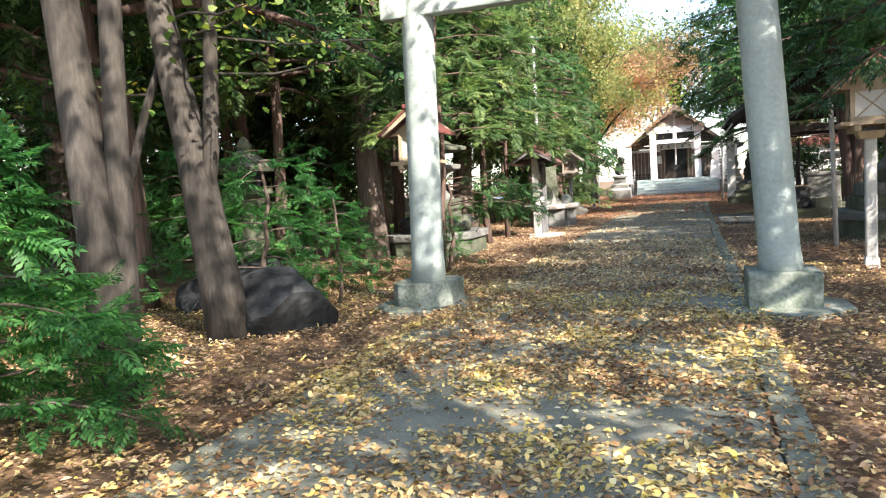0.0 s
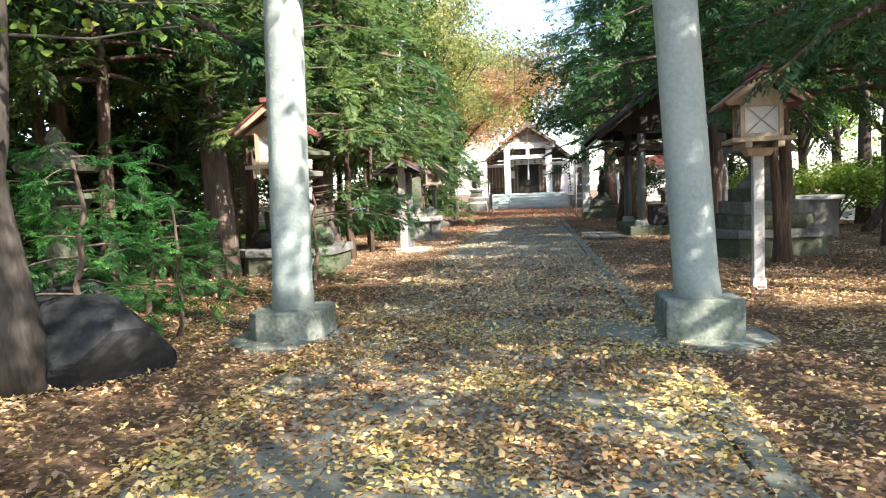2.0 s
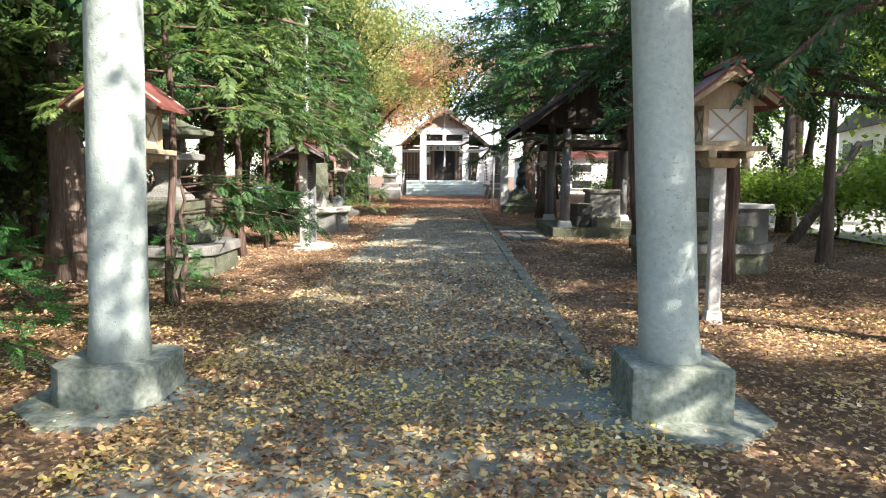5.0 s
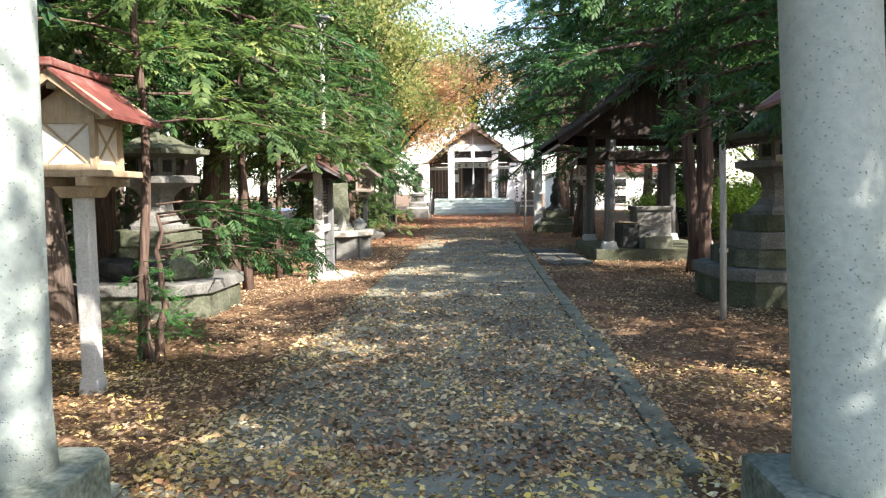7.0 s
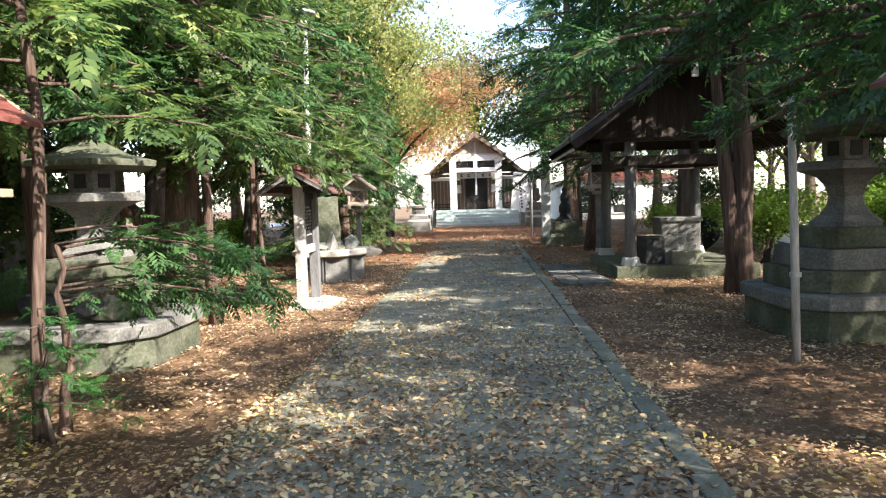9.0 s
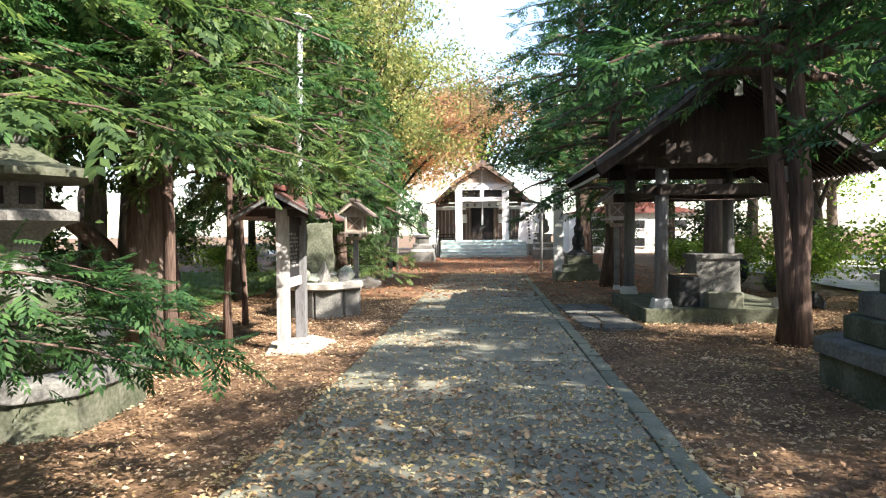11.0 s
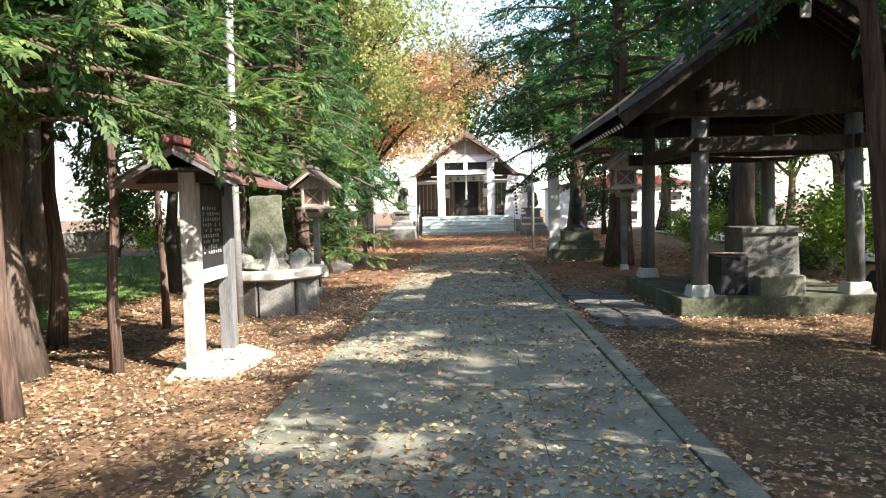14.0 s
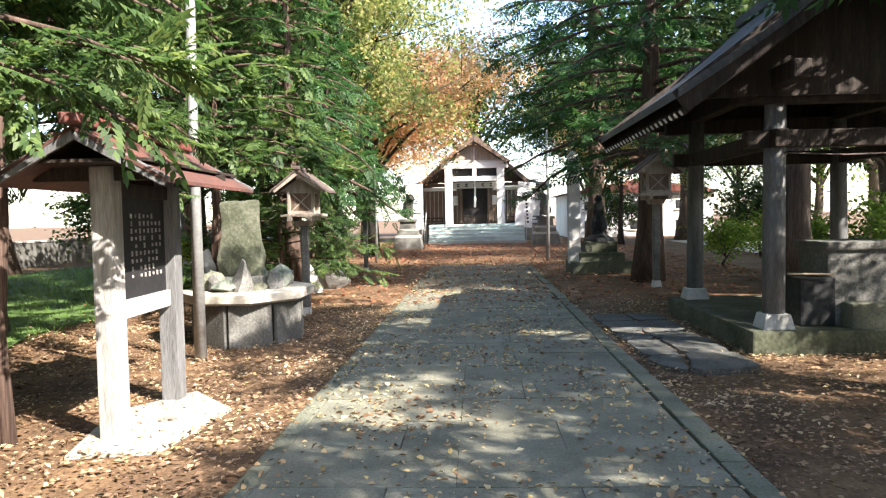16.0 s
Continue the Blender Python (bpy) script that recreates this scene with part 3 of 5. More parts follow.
stone_lantern(-3.72, 5.40, "grey stone lantern on dark boulders and a slab base", 1.7, rocky=True).scale = (1, 1, 0.94)
stone_lantern(4.42, 6.2, "tall grey stone lantern on a mossy stepped base", 1.78)
t_dark = thing("stone_lantern", -4.45, 0.2, 0, 0, "dark old stone lantern among shrubs", "stone lantern", "stone lanterns")
part("shaft", lathe([(0.34, -0.05), (0.34, 0.3), (0.2, 0.36), (0.17, 0.8), (0.2, 1.2), (0.3, 1.28)], 14), M_MOSS, t_dark, smooth=True)
part("platform", lathe([(0.26, 1.27), (0.38, 1.34), (0.36, 1.40)], 6), M_MOSS, t_dark)
part("fire_box", lathe([(0.2, 1.40), (0.2, 1.64)], 6), M_DARKROCK, t_dark)
part("roof", lathe([(0.42, 1.63), (0.46, 1.69), (0.25, 1.82), (0.1, 1.92)], 6), M_MOSS, t_dark)
part("finial", lathe([(0.07, 1.91), (0.11, 1.98), (0.03, 2.10)], 10), M_MOSS, t_dark, smooth=True)


# ---------------- notice board ----------------
def notice_board():
    t = thing("notice_board", -2.42, 9.32, 0, 2, "roofed wooden notice board with dark panel and red roof", "notice board")
    for y in (-0.56, 0.46):
        # Near post paler, far post darker: sun and shade are put into the colour.
        part("post", box(0, y, 0.90, 0.15, 0.15, 1.90, 0.012), M_GREYWOOD if y < 0 else M_CHOZU, t, "square wooden near post, coloured as sunlit" if y < 0 else "square wooden far post, coloured as shaded")
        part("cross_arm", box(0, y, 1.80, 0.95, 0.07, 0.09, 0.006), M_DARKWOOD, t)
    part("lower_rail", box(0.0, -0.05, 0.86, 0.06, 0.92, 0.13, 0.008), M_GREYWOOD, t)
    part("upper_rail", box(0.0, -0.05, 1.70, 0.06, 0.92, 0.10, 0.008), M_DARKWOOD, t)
    board = part("panel", box(-0.02, -0.05, 1.29, 0.03, 0.90, 0.74, 0.004), M_INK, t, "black panel with faded white writing")
    rnd = random.Random(5)
    for k in range(8):
        y = -0.20 + 0.07 * k
        for j in range(9):
            if rnd.random() < 0.8:
                part("writing", box(-0.003, y, 1.52 - 0.055 * j, 0.006, 0.022, rnd.uniform(0.02, 0.04), 0), M_CLOTH if j == 0 and k == 0 else M_GREYWOOD, board)
    e = 0.57
    part("roof", slab_roof([-e, -e / 2, 0, e / 2, e], [1.74, 1.91, 2.08, 1.91, 1.74], -0.95, 0.95, 0.025), M_RUSTROOF, t, "rusty red sheet metal roof")
    part("ridge_cap", box(0, 0, 2.12, 0.12, 2.02, 0.07, 0.015), M_RED, t)
    for y in (-0.93, 0.93):
        for a in (-1, 1):
            part("bargeboard", box(a * 0.285, y, 1.875, 0.64, 0.03, 0.07, 0.004, 0, a * 28.7, 0), M_CHOZU, t)
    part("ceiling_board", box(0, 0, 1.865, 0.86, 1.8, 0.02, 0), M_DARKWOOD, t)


notice_board()
nb = bmesh.new()
add_lathe(nb, [(0.95, -0.05), (0.95, 0.03), (0.90, 0.05)], 5, 0.4)
foot = tagged(finish("notice_board_footing", nb, M_CONCRETE), "pale broken concrete pad under the notice board", "concrete pad")
foot.matrix_world = pose(-2.30, 9.16, -0.03) @ Matrix.Diagonal((0.50, 0.94, 1, 1))


# ---------------- offering table with rocks ----------------
def stone_table():
    t = thing("stone_table", -2.82, 12.88, 0, 0, "low octagonal grey stone platform holding pale rocks", "stone platform")
    for k in range(8):
        a = 2 * math.pi * (k + 0.5) / 8
        p = part("side_stone", box(0, 0, 0.24, 0.06, 0.50, 0.54, 0.012), M_STONE, t)
        p.matrix_local = pose(0.62 * math.cos(a), 0.74 * math.sin(a), 0, 0, 0, math.degrees(math.atan2(math.sin(a) * 0.62, math.cos(a) * 0.74)))
    part("core", lathe([(0.6, -0.05), (0.6, 0.5)], 8, math.pi / 8), M_STONE, t)
    top = part("table_top", lathe([(0.80, 0.50), (0.86, 0.53), (0.86, 0.62), (0.82, 0.64)], 8, math.pi / 8), M_CONCRETE, t, "bleached stone slab top")
    top.scale = (0.95, 1.12, 1)
    return t


stone_table()


def rock(x, y, z, sx, sy, sz, seed, material, label, name="rock", rz=0, cat="rock"):
    bm = bmesh.new()
    bmesh.ops.create_icosphere(bm, subdivisions=4, radius=1)
    rnd = random.Random(seed)
    cuts = [(Vector((rnd.gauss(0, 1), rnd.gauss(0, 1), rnd.gauss(0.2, 0.8))).normalized(), rnd.uniform(0.45, 0.78)) for _ in range(14)]
    for v in bm.verts:
        for way, far in cuts:
            over = v.co.dot(way) - far
            if over > 0:
                v.co -= way * over
        v.co *= 1.3 + noise.noise(v.co * 1.3 + Vector((seed * 7.1, 0, 0))) * 0.22 + noise.noise(v.co * 5.4 + Vector((0, seed * 3.3, 0))) * 0.07
        v.co = Vector((v.co.x * sx, v.co.y * sy, max(v.co.z, -0.55) * sz))
    ob = finish(name, bm, material)
    ob.matrix_world = pose(x, y, z + 0.5 * sz, 0, 0, rz)
    return tagged(ob, label, cat)


stele = thing("stone_stele", -2.92, 12.95, 0.63, 12, "tall narrow grey stone tablet standing on the platform", "stone tablet")
part("foot", box(0, 0, 0.07, 0.55, 0.42, 0.16, 0.03), M_STONE, stele)
slab_t = box(0, 0, 0.60, 0.58, 0.2, 0.98, 0.03, taper=0.78)
bmesh.ops.subdivide_edges(slab_t, edges=list(slab_t.edges), cuts=3, use_grid_fill=True)
for v in slab_t.verts:
    v.co += Vector((0.06, 0.04, 0.05)) * noise.noise(v.co * 4.5)
part("tablet", slab_t, M_MOSS, stele, "weathered upright slab")
rock(-3.28, 12.62, 0.635, 0.16, 0.18, 0.36, 61, M_DARKROCK, "dark upright rock on the stone platform")
rnd_t = random.Random(17)
for k in range(16):
    a = k * 0.393 + 0.3
    r0 = rnd_t.uniform(0.07, 0.15)
    rock(-2.85 + 0.46 * math.cos(a), 12.9 + 0.58 * math.sin(a), 0.635, r0, r0 * 1.2, r0 * rnd_t.uniform(0.7, 1.6), 40 + k, (M_STONE, M_KERB, M_STONE, M_PLINTH)[k % 4], "small rough rock on the stone platform", rz=rnd_t.uniform(0, 180))
rock(-2.72, -1.95, -0.04, 0.62, 0.36, 0.36, 2, M_DARKROCK, "low angular black stone with pale scratches beside a maple")
rock(-3.6, -0.8, -0.04, 0.48, 0.42, 0.5, 5, M_DARKROCK, "dark mossy boulder below the old stone lantern")
rock(-4.45, -0.55, -0.04, 0.55, 0.5, 0.40, 7, M_DARKROCK, "dark mossy boulder below the old stone lantern")


# ---------------- water pavilion ----------------
def chozuya():
    t = thing("water_pavilion", 4.17, 12.96, 0, 0, "open timber water pavilion with dark gabled roof", "pavilion")
    part("platform", box(0, 0, 0.10, 2.62, 3.2, 0.28, 0.02), M_MOSS, t, "cracked concrete platform")
    hx, hy = 1.0, 1.34
    for dx in (-1, 1):
        for dy in (-1, 1):
            p = part("post", tube([(dx * hx, dy * hy, 0.38), (dx * hx * 0.99, dy * hy * 0.99, 1.4), (dx * hx * 0.97, dy * hy * 0.98, 2.72)], [0.112, 0.110, 0.106], 20), M_CHOZU, t, "grey weathered round post", True)
            part("foot_stone", box(dx * hx, dy * hy, 0.31, 0.33, 0.33, 0.17, 0.02, taper=0.78), M_PALE, p, "pale stone foot")
    for dy in (-1, 1):
        part("tie_beam", box(0, dy * hy, 2.20, 2.6, 0.13, 0.18, 0.012), M_DARKWOOD, t)
        part("head_beam", box(0, dy * hy, 2.66, 2.8, 0.17, 0.2, 0.012), M_DARKWOOD, t)
    for dx in (-1, 1):
        part("side_beam", box(dx * hx, 0, 2.20, 0.13, 3.1, 0.18, 0.012), M_DARKWOOD, t)
        part("wall_plate", box(dx * hx, 0, 2.80, 0.17, 4.0, 0.18, 0.012), M_DARKWOOD, t)
    part("ridge_beam", box(0, 0, 4.0, 0.18, 4.2, 0.2, 0.012), M_DARKWOOD, t)
    for y in (-2.05, 2.05):
        part("gable_board", gable(1.75, 1.45, 0.02, y * 0.72, 2.62), M_DARKWOOD, t)
        for a in (-1, 1):
            part("bargeboard", box(a * 1.08, y, 3.29, 2.66, 0.06, 0.24, 0.01, 0, a * 36.2, 0), M_DARKWOOD, t)
    n = 22
    for i in range(n):
        y = -1.95 + 3.9 * i / (n - 1)
        for a in (-1, 1):
            raft = part("rafter", box(a * 1.06, y, 3.18, 2.6, 0.055, 0.075, 0, 0, a * 36.0, 0), M_DARKWOOD, t)
            part("rafter_tip", box(a * 2.117, y, 2.412, 0.014, 0.04, 0.05, 0, 0, a * 36.0, 0), M_WHITE, raft, "white painted rafter end")
    xs = [-2.18, -1.7, -1.2, -0.5, 0, 0.5, 1.2, 1.7, 2.18]
    zs = [2.63, 2.93, 3.28, 3.84, 4.28, 3.84, 3.28, 2.93, 2.63]
    part("roof", slab_roof(xs, zs, -2.12, 2.12, 0.09), M_ROOFTAR, t, "dark tarred roof with pale worn edge")
    part("ridge_cap", box(0, 0, 4.30, 0.24, 4.4, 0.14, 0.02), M_ROOFTAR, t)
    part("rope", tube([(-1.0, -1.40, 2.06), (-0.3, -1.42, 2.02), (0.4, -1.42, 2.03), (1.0, -1.40, 2.07)], [0.008] * 4, 6), M_BROWNROOF, t, "thin straw rope")
    part("gable_pendant", box(0, -2.10, 3.72, 0.13, 0.05, 0.26, 0.03), M_PALE, t)


chozuya()


def water_basin():
    t = thing("water_basin", 4.08, 12.0, 0.24, 0, "dark stone water basin with a pale stone tank", "water basin")
    part("tank", box(0.05, 0.05, 0.41, 0.76, 0.72, 0.84, 0.03, taper=0.95), M_STONE, t, "grey upright stone tank")
    part("tank_rim", box(0.05, 0.05, 0.84, 0.80, 0.76, 0.09, 0.02), M_STONE, t)
    part("tank_foot", box(0.1, -0.42, 0.12, 0.58, 0.26, 0.28, 0.03), M_KERB, t)
    part("trough", box(-0.44, 0.12, 0.25, 0.36, 0.95, 0.52, 0.03), M_DARKROCK, t, "dark wet stone trough")
    part("ladle_rest", tube([(-0.75, -0.35, 0.56), (-0.3, -0.42, 0.55)], [0.012, 0.012], 6), M_WOOD, t)


water_basin()
rnd_f = random.Random(23)
fx, fy = [1.68, 2.12, 2.62], [10.7, 11.45, 12.2, 12.85, 13.6, 14.3]
knots = [[(x + (rnd_f.uniform(-0.13, 0.13) if 0 < i < 2 else rnd_f.uniform(-0.03, 0.1)), y + rnd_f.uniform(-0.2, 0.2)) for y in fy] for i, x in enumerate(fx)]
for i in range(2):
    for j in range(5):
        c4 = [knots[i][j], knots[i + 1][j], knots[i + 1][j + 1], knots[i][j + 1]]
        mx_, my_ = sum(q[0] for q in c4) / 4, sum(q[1] for q in c4) / 4
        ring = []
        for k in range(4):
            (ax, ay), (bx, by) = c4[k], c4[(k + 1) % 4]
            ring += [(ax + (bx - ax) * 0.12, ay + (by - ay) * 0.12), ((ax + bx) / 2 + rnd_f.uniform(-0.03, 0.03), (ay + by) / 2 + rnd_f.uniform(-0.03, 0.03)), (ax + (bx - ax) * 0.88, ay + (by - ay) * 0.88)]
        ring = [((x - mx_) * 0.95, (y - my_) * 0.96) for x, y in ring]
        fb = bmesh.new()
        lo, up = [fb.verts.new((x, y, -0.06)) for x, y in ring], [fb.verts.new((x * 0.985, y * 0.985, 0.03)) for x, y in ring]
        fb.faces.new(list(reversed(lo))), fb.faces.new(up)
        for k in range(12):
            fb.faces.new((lo[k], lo[(k + 1) % 12], up[(k + 1) % 12], up[k]))
        fs = tagged(finish("stepping_stone", fb, M_FLAG), "flat irregular grey flagstone beside the water pavilion", "stepping stone", "flagstones by the pavilion")
        fs.matrix_world = pose(mx_, my_, rnd_f.uniform(-0.006, 0.012), rnd_f.uniform(-1, 1), rnd_f.uniform(-1, 1))


# ---------------- hall ----------------
def hall():
    cx, z0 = -0.03, 0.03
    t = thing("shrine_hall", cx, 46.45, z0, 0, "white plastered shrine hall with gabled porch and grey steps", "shrine hall")
    for i in range(5):
        part("step", box(0.07, -4.5 + 0.30 * i + 0.15 + 0.6, 0.095 + 0.19 * i, 5.2, 1.5 - 0.02 * i, 0.19, 0.012), M_STEP, t)
        part("nosing", box(0.07, -4.5 + 0.30 * i + 0.6 - 0.60 + 0.01 * i, 0.165 + 0.19 * i, 5.22, 0.05, 0.045, 0.006), M_PALE, t, "pale step edge")
    part("porch_floor", box(0, -1.7, 0.52, 5.2, 2.5, 1.04, 0.01), M_STEP, t)
    part("floor_block", box(0, 2.9, 0.52, 8.6, 6.4, 1.04, 0.01), M_STONE, t)
    for dx in (-1.47, 1.47):
        part("porch_column", box(dx, -2.15, 2.62, 0.42, 0.42, 3.17, 0.015), M_WHITE, t)
    part("porch_beam", box(0, -2.15, 4.38, 3.8, 0.36, 0.34, 0.015), M_WHITE, t)
    part("porch_lintel", box(0, -2.15, 3.62, 3.36, 0.30, 0.26, 0.012), M_WHITE, t)
    part("porch_mullion", box(0, -2.15, 3.98, 0.24, 0.28, 0.46, 0.01), M_WHITE, t)
    # A black sheet stands in for the shade in the transom openings.
    part("transom_shade", box(0, -2.0, 3.98, 2.6, 0.05, 0.46, 0), M_INK, t, "black sheet for the shade behind the transom")
    part("porch_gable", gable(1.62, 1.12, 0.05, -2.2, 4.55), M_GABLE, t, "greyed boarded gable")
    part("gable_post", box(0, -2.28, 4.98, 0.1, 0.05, 0.8, 0.006), M_PAPER, t)
    part("gable_sill", box(0, -2.30, 4.60, 3.3, 0.1, 0.09, 0.008), M_PAPER, t)
    xs = [-2.0, -1.5, -0.75, 0, 0.75, 1.5, 2.0]
    part("porch_roof", slab_roof(xs, [4.60, 4.86, 5.36, 5.96, 5.36, 4.86, 4.60], -2.75, 1.2, 0.12), M_ROOFTAR, t)
    for a in (-1, 1):
        part("porch_bargeboard", box(a * 0.98, -2.76, 5.14, 2.38, 0.07, 0.2, 0.01, 0, a * 34.0, 0), M_HALLWOOD, t, "dark brown bargeboard")
    # walls of the hall behind the porch
    for a in (-1, 1):
        part("front_wall", box(a * 3.62, 0.15, 2.15, 1.0, 0.2, 2.3, 0.01), M_WHITE, t)
        part("side_wall", box(a * 4.02, 3.0, 2.15, 0.2, 5.5, 2.3, 0.01), M_WHITE, t)
        w = part("window", box(a * 2.45, 0.22, 2.1, 1.2, 0.06, 1.9, 0.005), M_HALLWOOD, t, "dark wooden sliding door")
        for k in range(5):
            part("lattice_bar", box(a * 2.45 - 0.5 + 0.25 * k, 0.16, 2.1, 0.04, 0.05, 1.86, 0), M_GREYWOOD, w)
        rail = part("railing", box(a * 2.9, -0.55, 1.42, 2.2, 0.06, 0.07, 0.005), M_DARKWOOD, t)
        part("rail_bar", box(a * 2.9, -0.55, 1.22, 2.2, 0.05, 0.05, 0.005), M_DARKWOOD, rail)
        for k in range(4):
            part("rail_post", box(a * (1.95 + 0.62 * k), -0.55, 1.24, 0.07, 0.07, 0.46, 0.004), M_DARKWOOD, rail)
        part("fascia", box(a * 2.95, -0.2, 3.36, 2.6, 0.1, 0.22, 0.01), M_HALLWOOD, t)
        part("lintel", box(a * 2.6, 0.1, 3.14, 3.0, 0.12, 0.2, 0.01), M_WHITE, t)
    part("back_wall", box(0, 5.7, 2.15, 8.2, 0.2, 2.3, 0.01), M_WHITE, t)
    part("doorway", box(0, 0.45, 2.3, 3.5, 0.1, 2.6, 0), M_INK, t)
    for dx in (-1.2, 1.2):
        d = part("sliding_door", box(dx, 0.2, 2.2, 0.95, 0.06, 2.3, 0.006), M_HALLWOOD, t, "dark latticed sliding door with white notice")
        part("notice", box(dx, 0.155, 2.45, 0.34, 0.02, 0.56, 0), M_CLOTH, d)
        for k in range(4):
            part("lattice_bar", box(dx - 0.36 + 0.24 * k, 0.16, 2.2, 0.03, 0.03, 2.2, 0), M_GREYWOOD, d)
    curtain = part("curtain", box(0, -1.0, 3.30, 2.6, 0.03, 0.36, 0.004), M_PAPER, t, "pale curtain with dark writing")
    for k in range(5):
        for j in range(2):
            part("crest", box(-0.95 + 0.475 * k, -1.022, 3.36 - 0.11 * j, 0.16, 0.012, 0.07, 0, 0, 20 * (j - 0.5), 0), M_INK, curtain)
    part("bell_rope", tube([(0, -1.6, 4.1), (0.02, -1.6, 3.0), (0.0, -1.6, 2.0)], [0.045, 0.05, 0.07], 10), M_CLOTH, t, "thick white bell rope", True)
    part("offering_box", box(0, -1.1, 1.30, 1.3, 0.6, 0.52, 0.02), M_DARKWOOD, t, "dark wooden offering box")
    for dx in (-2.75, 2.75):
        h = part("handrail", tube([(dx, -4.2, 0.75), (dx, -2.6, 1.75)], [0.025, 0.025], 8), M_METAL, t, "steel handrail")
        for k in range(2):
            part("baluster", tube([(dx, -4.15 + 1.5 * k, 0.0), (dx, -4.15 + 1.5 * k, 0.78 + 0.94 * k)], [0.022, 0.022], 8), M_METAL, h)
    part("roof", slab_roof([-4.5, -3.1, -2.2, -1.0, 0, 1.0, 2.2, 3.1, 4.5], [3.22, 3.62, 4.25, 5.3, 6.3, 5.3, 4.25, 3.62, 3.22], -0.9, 7.0, 0.16), M_ROOFTAR, t, "dark grey sheet roof")
    part("gable", gable(2.9, 2.55, 0.06, 0.0, 3.52), M_HALLWOOD, t, "brown boarded gable")
    for a in (-1, 1):
        part("main_bargeboard", box(a * 1.58, -0.92, 4.80, 4.1, 0.07, 0.24, 0.01, 0, a * 41.0, 0), M_HALLWOOD, t)
    return t


hall()
for x, rz, ry in ((-3.36, 0, 0), (2.74, -6, 6)):
    b = thing("banner_board", x, 43.0 if x < 0 else 43.4, 0.05, rz, "tall white standing banner board before the hall", "banner")
    part("board", box(0, 0, 2.05, 0.95, 0.04, 2.5, 0.01, 0, ry, 0), M_CLOTH, b)
    for k in (-0.4, 0.4):
        part("leg", box(k, 0, 0.45, 0.06, 0.06, 1.0, 0.005), M_METAL, b)
    if x > 0:
        for k in range(9):
            part("writing", box(0.05 + 0.012 * (8 - k), -0.03, 1.1 + 0.2 * k, 0.12, 0.01, 0.11, 0, 0, ry, 0), M_INK, b)


# ---------------- guardian statues, monument ----------------
def guardian(x, y, flip):
    """A seated guardian beast on a tiered pedestal: the beast is one plain mesh."""
    p = thing("statue_pedestal", x, y, float(ground_z(x, y)), 0, "tiered grey stone pedestal", "pedestal", "guardian pedestals")
    part("foot", box(0, 0, 0.24, 1.36, 1.3, 0.56, 0.03, taper=0.88), M_STONE, p)
    part("step", box(0, 0, 0.57, 1.16, 1.1, 0.12, 0.02), M_PALE, p)
    part("middle", box(0, 0, 0.73, 1.02, 0.98, 0.22, 0.03, taper=0.92), M_STONE, p)
    part("ledge", box(0, 0, 0.88, 0.98, 0.94, 0.09, 0.02), M_PALE, p)
    part("shaft", box(0, 0, 1.09, 0.74, 0.72, 0.34, 0.02, taper=0.92), M_STONE, p)
    part("cap", box(0, 0, 1.32, 0.86, 0.84, 0.13, 0.02), M_STONE, p)
    bm = bmesh.new()
    for cxx, cyy, cz, r, sx, sy, sz in ((0.0, 0.12, 0.30, 0.3, 0.9, 1.15, 0.95), (0.0, -0.12, 0.58, 0.25, 0.9, 0.9, 1.3), (flip * 0.05, -0.2, 0.92, 0.22, 1, 1.05, 1), (0.1, -0.3, 0.2, 0.08, 1, 1, 2.4), (-0.1, -0.3, 0.2, 0.08, 1, 1, 2.4), (0, 0.42, 0.55, 0.12, 0.8, 0.7, 2.2), (flip * 0.06, -0.4, 0.86, 0.11, 1, 1, 0.8)):
        bmesh.ops.create_icosphere(bm, subdivisions=2, radius=r, matrix=Matrix.Translation((cxx, cyy, cz)) @ Matrix.Diagonal((sx, sy, sz, 1)))
    for v in bm.verts:
        v.co += v.normal * 0.03 * noise.noise(v.co * 6)
    s = tagged(finish("guardian_statue", bm, M_STONE, smooth=True), "weathered seated stone guardian beast on its pedestal", "statue")
    s.matrix_world = pose(x, y, float(ground_z(x, y)) + 1.40, 0, 0, flip * 25)


guardian(-3.15, 37.0, 1)
guardian(3.42, 39.0, -1)


def monument():
    z = float(ground_z(3, 22.8))
    t = thing("stone_monument", 3.05, 22.1, z, 0, "dark stone monument on stepped mossy base", "monument")
    part("lower_step", box(0.08, 0, 0.13, 1.5, 1.2, 0.34, 0.03), M_MOSS, t)
    part("upper_step", box(0.1, 0, 0.40, 1.1, 0.95, 0.22, 0.03), M_MOSS, t)
    part("block", box(0.1, 0, 0.64, 0.8, 0.7, 0.28, 0.03), M_MOSS, t)
    part("neck", lathe([(0.40, 0.77), (0.36, 0.84), (0.20, 0.95), (0.17, 1.06)], 8, math.pi / 8), M_DARKROCK, t).location = (0.1, 0, 0)
    part("body", lathe([(0.17, 1.05), (0.21, 1.12), (0.20, 1.3), (0.12, 1.42), (0.15, 1.5), (0.14, 1.66), (0.07, 1.76), (0.10, 1.84), (0.05, 1.95)], 12), M_DARKROCK, t, "dark rounded carved stone", True).location = (0.1, 0, 0)
    q = thing("stone_pillar", 2.50, 21.9, z + 0.29, 0, "tall pale square inscribed stone pillar", "stone pillar")
    part("shaft", box(0, 0, 1.3, 0.29, 0.29, 2.7, 0.015), M_PALE, q)
    part("tip", box(0, 0, 2.70, 0.29, 0.29, 0.12, 0.0, taper=0.3), M_PALE, q)


monument()


